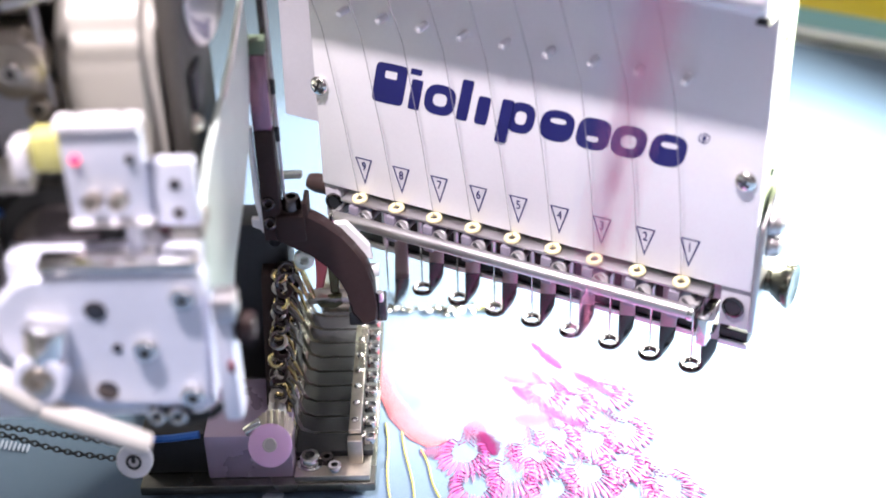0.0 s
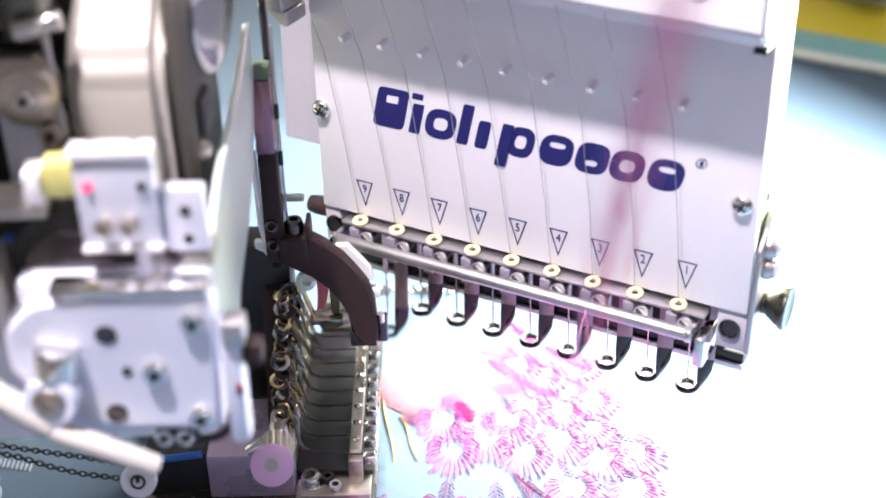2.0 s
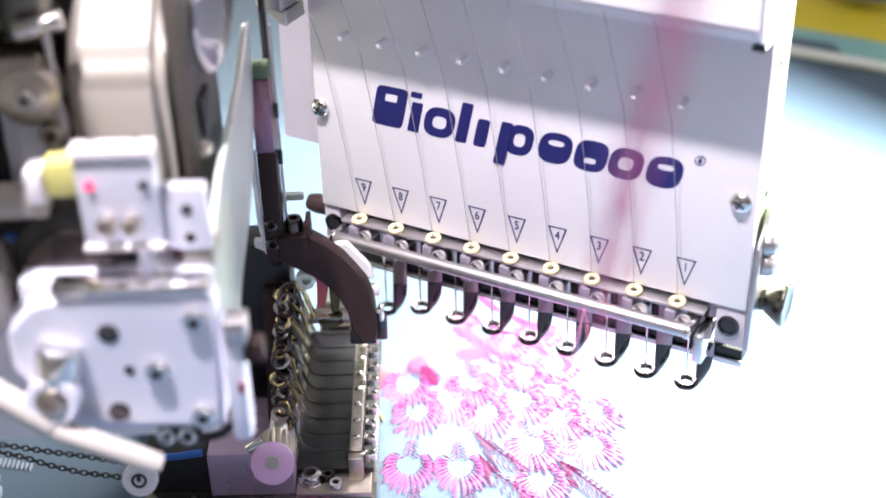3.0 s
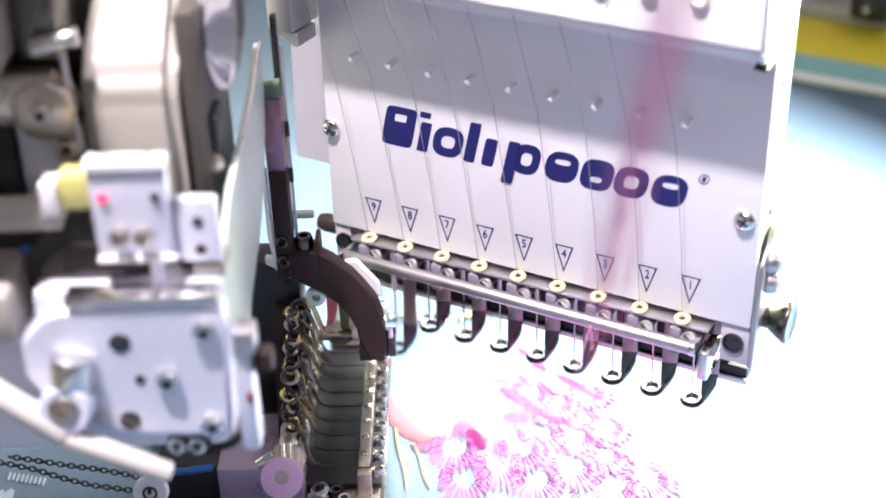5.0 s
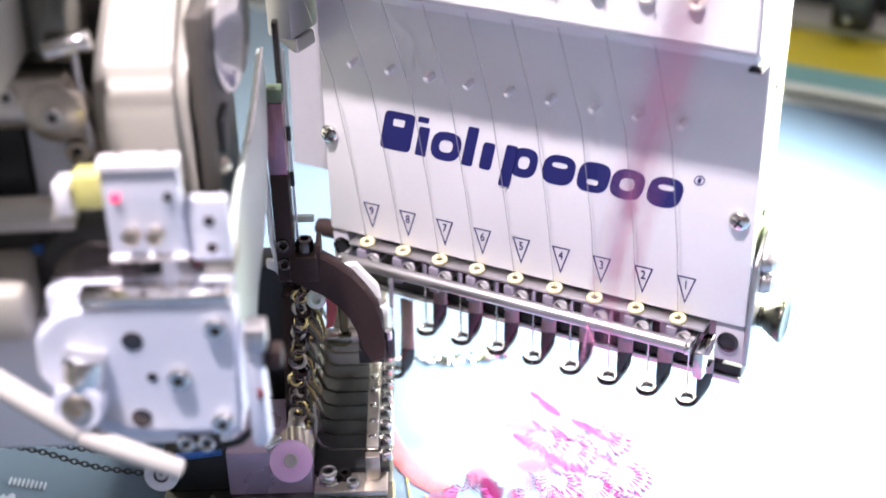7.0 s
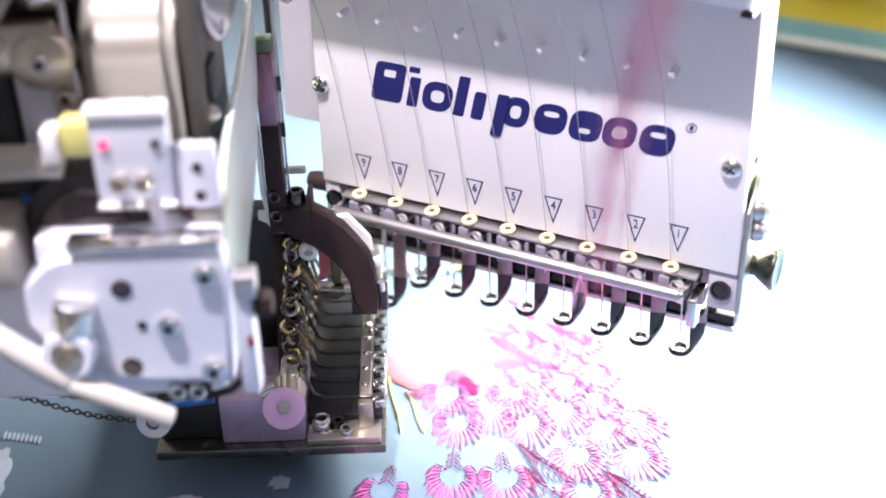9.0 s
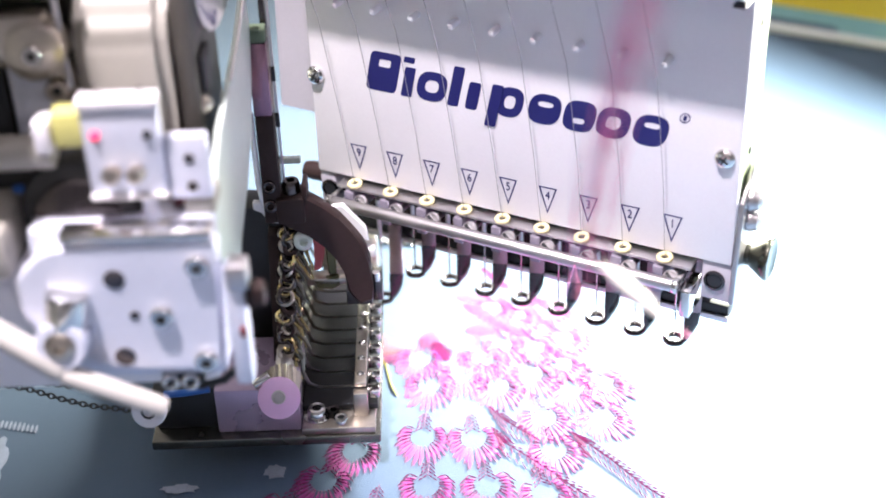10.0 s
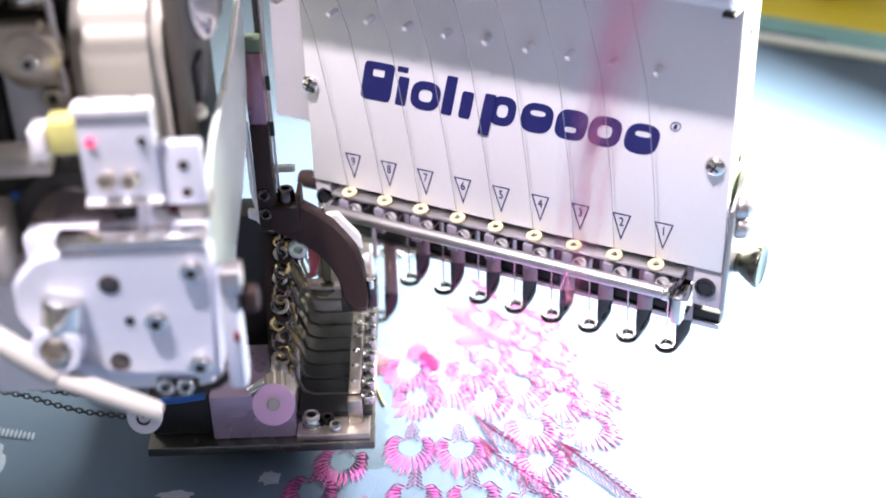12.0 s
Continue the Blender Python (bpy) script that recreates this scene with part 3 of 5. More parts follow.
# ---- the sequin unit, in its own turned space ----
def feeder():
    f = thing("sequin_feeder", "nickel sequin feeder with a comb of dark tape channels", "sequin feeder", (-0.045, -0.05, -0.0195), DEVICE)
    part("base_plate", block(-0.100, -0.0035, -0.0985, 0.016, -0.0195, -0.0150, 0.0008), GUNMETAL, f, "dark steel base plate")
    part("nickel_deck", block(-0.0365, -0.0055, -0.0975, 0.014, -0.0149, -0.0115, 0.0006), NICKEL, f, "warm nickel deck")
    # channels: long dark strips side by side, each with a thin bright edge
    n = 10
    for k in range(n):
        v = -0.0845 + k * 0.0098
        z = -0.004 + k * 0.0004
        part("tape_channel", prism([(0, 0), (0.0088, 0.0004), (0.0082, 0.0042), (0.0020, 0.0050)], 0.0255, (-0.0365, v, z - 0.0035), (0, 1, 0), (0, 0, 1), 0.0003), GUNMETAL, f)
        pts = [(-0.0392, v + 0.010, z + 0.0165), (-0.0372, v + 0.008, z + 0.010), (-0.0335, v + 0.004, z + 0.0035), (-0.029, v + 0.003, z + 0.0022), (-0.013, v + 0.003, z + 0.0022)]
        part("sequin_tape", wire(pts, [0.0004, 0.0010, 0.0013, 0.0009, 0.0005], 6, flat=0.25), SEQUINTAPE, f)
        part("feed_roller", block(-0.0080, -0.0035, v - 0.0012, v + 0.0030, z - 0.0015, z + 0.0022, 0.0006), CHROME, f)
        part("roller_cap", rod((-0.0078, v + 0.0012, z + 0.0005), (-0.0085, v + 0.0012, z + 0.0005), 0.0030, 14), DARKSTEEL, f)
    part("deck_wall", block(-0.0365, -0.0045, -0.0855, 0.0145, -0.0115, -0.0085, 0.0004), BLACK, f)
    # the long cover strip with domed screws
    strip = part("cover_strip", block(-0.0140, -0.0090, -0.0860, 0.015, 0.0008, 0.0030, 0.0004), NICKEL, f, "nickel cover strip")
    for k in range(9):
        part("strip_screw", lathe([(0.0016, 0), (0.0016, 0.0006), (0.0008, 0.0013)], (-0.0115, -0.080 + k * 0.0112, 0.0030), (0, 0, 1), 14), CHROME, strip)
    part("strip_post", block(-0.0135, -0.0095, 0.0100, 0.0140, -0.0115, 0.0008, 0.0004), NICKEL, f)
    part("strip_post", block(-0.0145, -0.0085, -0.0905, -0.0862, -0.0115, 0.0006, 0.0006), NICKEL, f)
    hex_socket_screw("deck_screw", f, (-0.0303, -0.0892, -0.0107), (0, 0, 1), 0.0042)
    part("washer", lathe([(0.0058, 0), (0.0058, 0.0008)], (-0.0303, -0.0892, -0.0117), (0, 0, 1), 20), CHROME, f)
    hex_socket_screw("deck_screw", f, (-0.0200, -0.0935, -0.0115), (0, 0, 1), 0.0030)
    part("small_lug", lathe([(0.0028, 0), (0.0028, 0.003), (0.0014, 0.003), (0.0013, 0.0005)], (-0.0235, -0.0885, -0.0115), (0, 0, 1), 16), DARKSTEEL, f)
    # pale body with the knurled knob
    # the block's lavender is a reflection given as base colour
    part("body_block", block(-0.0720, -0.0368, -0.0940, -0.0560, -0.0149, 0.0075, 0.001), REFLECTLAVENDER, f, "metal body block, coloured lavender for its pink reflection")
    part("dark_block", block(-0.0985, -0.0722, -0.0900, -0.0600, -0.0149, 0.0060, 0.001), BLACK, f, "black motor block")
    part("blue_cable", wire([(-0.093, -0.0908, 0.0042), (-0.085, -0.0915, 0.0052), (-0.074, -0.0912, 0.0066)], 0.0016, 8), BLUE, f)
    kc = Vector((-0.0442, -0.1012, 0.0066))
    # the knob's rose tint is reflected light, held in its colour
    knob = part("knob", lathe([(0.0084, 0), (0.0088, 0.0006), (0.0088, 0.0018), (0.0080, 0.0024), (0.0030, 0.0024)], kc + Vector((0, 0.0024, 0)), (0, -1, 0.75), 32), PINKLITWHITE, f, "white knob tinted with reflected pink, with a knurled collar")
    bm = bmesh.new()
    seg = 40
    ring0 = [bm.verts.new((kc.x + (0.0068 + 0.0009 * (k % 2)) * math.cos(2 * math.pi * k / seg), kc.y + 0.0052, kc.z + (0.0068 + 0.0009 * (k % 2)) * math.sin(2 * math.pi * k / seg))) for k in range(seg)]
    ring1 = [bm.verts.new((kc.x + 0.001 + (0.0068 + 0.0009 * (k % 2)) * math.cos(2 * math.pi * (k + 1.5) / seg), kc.y + 0.0135, kc.z + 0.002 + (0.0068 + 0.0009 * (k % 2)) * math.sin(2 * math.pi * (k + 1.5) / seg))) for k in range(seg)]
    for k in range(seg):
        bm.faces.new((ring0[k], ring0[(k + 1) % seg], ring1[(k + 1) % seg], ring1[k]))
    bm.faces.new(ring0[::-1])
    bm.faces.new(ring1)
    part("knurled_collar", bm, NICKEL, knob, "knurled nickel collar", smooth=5)
    part("knob_centre", lathe([(0.0029, 0), (0.0029, 0.0007), (0.0024, 0.0009), (0.0022, 0.0006)], kc + Vector((0, 0.0004, 0.0018)), (0, -1, 0.75), 20), STEEL, knob)
    part("knob_post", rod((kc.x + 0.001, -0.091, kc.z + 0.002), (kc.x + 0.001, -0.060, kc.z + 0.004), 0.004, 16), STEEL, f)
    part("pivot_pin", rod((-0.0545, -0.095, 0.0105), (-0.0478, -0.093, 0.0142), 0.0022, 14, bevel=0.0004), CHROME, f)
    # the column of coiled tape guides behind the knob
    r = random.Random(9)
    for k in range(26):
        h = k / 25
        c = Vector((-0.0430 + 0.0045 * h + r.uniform(-0.0014, 0.0014), -0.079 + h * 0.024, 0.009 + h * 0.053 + r.uniform(-0.001, 0.001)))
        part("guide_ring", torus(c, (r.uniform(-0.6, 0.6), -0.9, r.uniform(0.2, 1.1)), r.uniform(0.0024, 0.0034), r.uniform(0.0007, 0.0012), 16, 8), (DARKSTEEL, BRONZE, NICKEL, DARKSTEEL, BRASS)[k % 5], f)
        part("guide_block", block(c.x - 0.0042, c.x + 0.0032, c.y + 0.0016, c.y + 0.0080, c.z - 0.0042, c.z - 0.0006, 0.0006, None), BRONZE if k % 3 else NICKEL, f)
        part("guide_lug", block(c.x + 0.0012, c.x + 0.0056, c.y + 0.0010, c.y + 0.0060, c.z - 0.0020, c.z + 0.0006, 0.0005), (DARKSTEEL, BRASS, BRONZE)[k % 3], f)
        part("guide_finger", wire([c + Vector((0.002, 0, -0.001)), c + Vector((0.0045 + r.uniform(-0.001, 0.0015), -0.001, -0.005)), c + Vector((0.0065 + r.uniform(-0.001, 0.002), -0.003, -0.0085 - r.uniform(0, 0.006)))], [0.0006, 0.0010, 0.0004], 6), (GUNMETAL, SEQUINTAPE, BRASS)[k % 3], f)
    part("guide_spine", prism([(-0.082, -0.0149), (-0.030, -0.0149), (-0.040, 0.030), (-0.046, 0.060), (-0.054, 0.058), (-0.076, 0.004)], 0.008, (-0.0400, 0, 0), (0, 1, 0), (0, 0, 1)), BRONZE, f)
    part("spine_foot", block(-0.0530, -0.0366, -0.082, 0.014, -0.0149, -0.002, 0.001), BRONZE, f)
    # the pale green head block at the rear of the comb
    part("rear_block", block(-0.0330, -0.0060, 0.0160, 0.0240, -0.0150, 0.012, 0.001), NICKEL, f)
    part("rear_finger", block(-0.0300, -0.0255, 0.014, 0.020, 0.008, 0.030, 0.001), ACRYLIC, f, "pale green guide finger")
    part("rear_finger", block(-0.0225, -0.0185, 0.016, 0.022, 0.008, 0.022, 0.001), EDGE, f)
    part("coral_tab", block(-0.0178, -0.0155, 0.0145, 0.020, 0.010, 0.021, 0.0005), DARKRED, f, "red tab")
    return f


FEEDER = feeder()


def lift_arm():
    a = thing("lift_arm", "brown anodised lifting arm bolted to its upright bar", "arm", (-0.04, -0.06, 0.085), DEVICE)
    # one bar in two colours: pink reflection above, dark reflection below
    part("upright_bar", block(-0.0435, -0.0362, -0.062, -0.056, 0.1290, 0.1600, 0.0006), REFLECTMAUVE, a)
    part("lower_bar", block(-0.0435, -0.0362, -0.062, -0.056, 0.080, 0.1289, 0.0006), BRONZE, a, "lower half of the bar, coloured dark for its dark reflection")
    part("bar_cap", block(-0.0437, -0.0360, -0.0622, -0.0558, 0.1602, 0.166, 0.0006), GREENCAP, a, "green end cap")
    part("edge_strip", block(-0.0352, -0.0343, -0.058, -0.056, 0.090, 0.180, 0.0002), STEEL, a)
    for z in (0.1425, 0.1225):
        part("edge_pad", block(-0.0357, -0.0340, -0.0590, -0.0570, z, z + 0.006, 0.0003), BLACK, a)
    part("rear_upright", block(-0.0385, -0.0362, -0.0545, -0.0500, 0.085, 0.1900, 0.0004), DARKSTEEL, a)
    part("bright_edge", wire([(-0.0452, -0.060, 0.130), (-0.0450, -0.060, 0.098), (-0.0435, -0.060, 0.0875), (-0.0385, -0.0605, 0.0850)], 0.0013, 8), GLAZE, a, "bright white edge")
    for z in (0.0975, 0.0885):
        part("bar_screw", torus((-0.0405, -0.0626, z), (0, -1, 0.2), 0.0020, 0.0009, 18, 8), DARKSTEEL, a)
    part("knuckle", block(-0.0385, -0.0265, -0.064, -0.050, 0.0800, 0.0920, 0.0015), BRONZE, a)
    hex_socket_screw("knuckle_bolt", a, (-0.0320, -0.058, 0.0920), (0, 0, 1), 0.0036, DARKSTEEL, 0.006)
    part("knuckle_ear", block(-0.0275, -0.0255, -0.063, -0.052, 0.0880, 0.0975, 0.0005), BRONZE, a)
    out = [(-0.0385, 0.0800), (-0.0373, 0.0925), (-0.0263, 0.0927), (-0.0197, 0.0884), (-0.0132, 0.0814), (-0.0085, 0.0750), (-0.0040, 0.0690), (-0.0015, 0.0602), (-0.0008, 0.0488), (-0.0009, 0.0407), (-0.0068, 0.0386), (-0.0113, 0.0449), (-0.0126, 0.0550), (-0.0145, 0.0621), (-0.0188, 0.0684), (-0.0254, 0.0745), (-0.0333, 0.0778)]
    part("elbow", prism(out, 0.007, (0, -0.063, 0), (1, 0, 0), (0, 0, 1), 0.0010), BRONZE, a)
    part("arm_cover", prism([(-0.0175, 0.0800), (-0.0120, 0.0805), (-0.0030, 0.0690), (-0.0020, 0.0620), (-0.0070, 0.0640)], 0.003, (0, -0.0500, 0), (1, 0, 0), (0, 0, 1), 0.0006), GLAZE, a, "white cover plate")
    # small pieces that show inside the elbow
    part("arch_nut", lathe([(0.0040, 0), (0.0040, 0.0030), (0.0030, 0.0038), (0.0018, 0.0038), (0.0016, 0.0010)], (-0.0290, -0.0590, 0.0700), (0.1, -1, 0.2), 20), ACRYLIC, a, "pale green nut")
    part("pink_tab", prism([(-0.0265, 0.0640), (-0.0210, 0.0640), (-0.0215, 0.0560), (-0.0235, 0.0480), (-0.0270, 0.0470), (-0.0255, 0.0560)], 0.002, (0, -0.0485, 0), (1, 0, 0), (0, 0, 1), 0.0005), CORALPLASTIC, a, "coral pink plastic tab")
    part("olive_post", prism([(-0.0210, 0.0600), (-0.0165, 0.0597), (-0.0170, 0.0460), (-0.0205, 0.0460)], 0.004, (0, -0.0500, 0), (1, 0, 0), (0, 0, 1), 0.0006), OLIVE, a, "olive metal post")
    part("white_tip", block(-0.0165, -0.0132, -0.0515, -0.0480, 0.0540, 0.0600, 0.0008), GLAZE, a)
    part("brass_finger", wire([(-0.0325, -0.0515, 0.0625), (-0.0300, -0.0515, 0.0540), (-0.0275, -0.0510, 0.0450)], [0.0008, 0.0013, 0.0010], 8), BRASS, a, "brass finger")
    part("brass_finger", wire([(-0.0345, -0.0520, 0.0610), (-0.0320, -0.0520, 0.0520), (-0.0300, -0.0515, 0.0450)], [0.0006, 0.0011, 0.0008], 8), BRASS, a, "brass finger")
    part("olive_shelf", prism([(-0.0275, 0.0445), (-0.0160, 0.0465), (-0.0148, 0.0420), (-0.0190, 0.0395), (-0.0250, 0.0400)], 0.003, (0, -0.0520, 0), (1, 0, 0), (0, 0, 1), 0.0006), OLIVE, a, "olive metal shelf")
    part("tip_block", block(-0.0042, 0.0002, -0.0500, -0.0460, 0.0540, 0.0585, 0.0006), GLAZE, a)
    part("nose_block", block(-0.0125, -0.0015, -0.062, -0.052, 0.0380, 0.0450, 0.0008), BLACK, a)
    part("nose_tip", block(-0.0015, 0.0030, -0.060, -0.054, 0.0385, 0.0500, 0.0008), DARKSTEEL, a)
    part("nose_screw", rod((0.0005, -0.0605, 0.0495), (0.0005, -0.0605, 0.0535), 0.0016, 12), CHROME, a)
    part("cross_rod", block(-0.0410, -0.0285, -0.046, -0.043, 0.0985, 0.1015, 0.0008), ACRYLIC, a, "pale green cross rod")
    part("pale_step", prism([(-0.0487, 0.0872), (-0.0435, 0.0868), (-0.0420, 0.0810), (-0.0330, 0.0790), (-0.0320, 0.0760), (-0.0425, 0.0770), (-0.0450, 0.0825), (-0.0487, 0.0835)], 0.003, (0, -0.0570, 0), (1, 0, 0), (0, 0, 1), 0.0004), GLAZE, a, "white stepped bracket")
    part("inner_bridge", block(-0.030, -0.004, -0.052, -0.045, 0.0420, 0.0455, 0.0006), NICKEL, a)
    part("dark_back", block(-0.0680, -0.0365, -0.047, -0.030, 0.000, 0.0790, 0.002), BLACK, a, "black rear housing")
    part("tie_rod", rod((-0.0420, -0.045, 0.070), (-0.0380, -0.057, 0.084), 0.003, 12), BLACK, a)
    return a


lift_arm()


def side_shield():
    s = thing("side_shield", "upright grey-green metal side shield with a bright edge", "shield", (-0.046, -0.12, 0.14), DEVICE)
    out = [(-0.1395, 0.1216), (-0.1111, 0.1268), (-0.0868, 0.1361), (-0.0709, 0.1511), (-0.0626, 0.1666), (-0.0643, 0.1841), (-0.0952, 0.1764), (-0.1243, 0.1739), (-0.1559, 0.1725), (-0.1756, 0.1659), (-0.1876, 0.1459), (-0.1595, 0.1096)]
    part("sheet", prism(out, 0.0022, (-0.0414, 0, 0), (0, 1, 0), (0, 0, 1), 0.0004), ACRYLIC, s)
    part("bright_edge", wire([(-0.0416, -0.0643, 0.1841), (-0.0416, -0.0952, 0.1764), (-0.0416, -0.1243, 0.1739)], 0.0006, 8), CHROME, s)


side_shield()


def drive_unit():
    d = thing("drive_unit", "pale aluminium drive plate with a crank and pull rod", "drive unit", (-0.06, -0.19, 0.11), DEVICE)
    out = [(-0.0875, 0.1585), (-0.0400, 0.1595), (-0.0390, 0.157), (-0.0415, 0.1130), (-0.0430, 0.1115), (-0.0740, 0.1125), (-0.0930, 0.1190), (-0.1020, 0.1350), (-0.1010, 0.1480), (-0.0935, 0.1560)]
    plate = part("drive_plate", prism(out, 0.008, (0, -0.2035, 0), (1, 0, 0), (0, 0, 1), 0.0012), ALUMINIUM, d)
    part("plate_lip", block(-0.0860, -0.0405, -0.2045, -0.196, 0.1598, 0.1635, 0.0012), CHROME, d, "polished top lip")
    for x, z, r in ((-0.0714, 0.1469, 0.0033), (-0.0721, 0.1181, 0.0033), (-0.0670, 0.1335, 0.0016)):
        part("hole", lathe([(r, 0), (r, 0.0004), (r * 0.7, 0.0005)], (x, -0.2035, z), (0, -1, 0), 20), DARKSTEEL, plate)
    for x, z in ((-0.0457, 0.1512), (-0.0468, 0.1160), (-0.0587, 0.1332)):
        hex_socket_screw("plate_screw", d, (x, -0.2035, z), (0, -1, 0), 0.0037, CHROME, 0.0026)
    crank = part("crank", lathe([(0.0080, 0), (0.0080, 0.008), (0.0074, 0.009), (0.0050, 0.009), (0.0046, 0.006)], (-0.0890, -0.2040, 0.1275), (0, -1, 0.15), 32), ALUMINIUM, d, "pale crank hub")
    part("hub_bolt", lathe([(0.0044, 0), (0.0044, 0.003), (0.0036, 0.0036), (0.0020, 0.0036), (0.0018, 0.0016)], (-0.0890, -0.2105, 0.1285), (0, -1, 0.15), 20), NICKEL, crank)
    part("crank_ear", rod((-0.0885, -0.2060, 0.1300), (-0.0858, -0.2050, 0.1440), 0.0066, 24, bevel=0.0014), CHROME, crank)
    part("pull_rod", rod((-0.0905, -0.2115, 0.1190), (-0.0605, -0.2100, 0.1020), 0.0035, 20, bevel=0.0012), CREAM, d, "cream plastic pull rod")
    part("rod_arm", rod((-0.1150, -0.208, 0.1380), (-0.0900, -0.2115, 0.1192), 0.0040, 16, bevel=0.001), CREAM, d)
    fl = part("flange", block(-0.0385, -0.0325, -0.2050, -0.196, 0.1060, 0.1500, 0.0018), ALUMINIUM, d)
    part("flange_top", block(-0.0375, -0.0308, -0.2065, -0.198, 0.1430, 0.1515, 0.001), STEEL, d)
    part("flange_nut", block(-0.0324, -0.0265, -0.2045, -0.198, 0.1350, 0.1425, 0.0012), BRONZE, fl)
    part("flange_mark", block(-0.0350, -0.0330, -0.2062, -0.2048, 0.1255, 0.1290, 0.0003), DARKRED, fl)
    part("lower_bar", block(-0.0980, -0.0420, -0.1955, -0.178, 0.1040, 0.1600, 0.002), ALUMINIUM, d)
    part("under_clip", block(-0.0640, -0.0500, -0.195, -0.184, 0.1000, 0.1040, 0.001), BLACK, d)
    part("cable_loop", wire([(-0.060, -0.192, 0.0985), (-0.052, -0.193, 0.0975), (-0.044, -0.194, 0.1005), (-0.038, -0.196, 0.1075), (-0.0355, -0.198, 0.112)], 0.0013, 8), RUBBER, d)
    for x in (-0.0610, -0.0545):
        part("tube_end", torus((x, -0.1965, 0.1020), (0, -1, 0.1), 0.0022, 0.0009, 18, 8), CHROME, d)
    return d


drive_unit()


def sensor_box():
    s = thing("sensor_box", "small white sensor box with a red lamp and two pins", "sensor", (-0.065, -0.185, 0.169), DEVICE)
    body = part("body", block(-0.0765, -0.0535, -0.1925, -0.1865, 0.1690, 0.2010, 0.0012), ALUMINIUM, s, "pale lavender box")
    part("top_cap", block(-0.0770, -0.0530, -0.1935, -0.1862, 0.1985, 0.2020, 0.0010), WHITE, s)
    part("bottom_lip", block(-0.0768, -0.0532, -0.1935, -0.1864, 0.1685, 0.1705, 0.0006), WHITE, s)
    part("red_lamp", lathe([(0.0014, 0), (0.0014, 0.0008), (0.0007, 0.0013)], (-0.0725, -0.1925, 0.1903), (0, -1, 0), 16), REDLED, body, "small red indicator lamp")
    part("dark_lamp", lathe([(0.0014, 0), (0.0014, 0.0008), (0.0007, 0.0013)], (-0.0572, -0.1925, 0.1902), (0, -1, 0), 16), BLACK, body)
    for x in (-0.0690, -0.0618):
        part("pin", lathe([(0.0028, 0), (0.0028, 0.004), (0.0020, 0.0052)], (x, -0.1925, 0.1775), (0, -1, 0.3), 18), NICKEL, body)
    for x in (-0.0705, -0.0580):
        part("top_screw", lathe([(0.0014, 0), (0.0014, 0.0012), (0.0006, 0.0018)], (x, -0.1890, 0.2020), (0, 0, 1), 14), CHROME, body)
    br = part("bracket", block(-0.0534, -0.0405, -0.1895, -0.1850, 0.1660, 0.1875, 0.0012), ALUMINIUM, s)
    for z in (0.1800, 0.1705):
        part("bracket_hole", lathe([(0.0017, 0), (0.0017, 0.0004), (0.001, 0.0005)], (-0.0465, -0.1895, z), (0, -1, 0), 14), DARKSTEEL, br)
    part("bracket_step", block(-0.0500, -0.0405, -0.1885, -0.176, 0.1600, 0.1655, 0.001), CASTING, s)
    part("connector", block(-0.0862, -0.0772, -0.1885, -0.180, 0.1840, 0.1955, 0.0012), YELLOWPLASTIC, s, "yellow plug")
    part("plug_collar", block(-0.0920, -0.0870, -0.189, -0.180, 0.1820, 0.1930, 0.001), WHITE, s)
    part("dark_red_plug", block(-0.0545, -0.0480, -0.183, -0.172, 0.1560, 0.1688, 0.001), DARKRED, s, "dark red plug")
    return s


sensor_box()


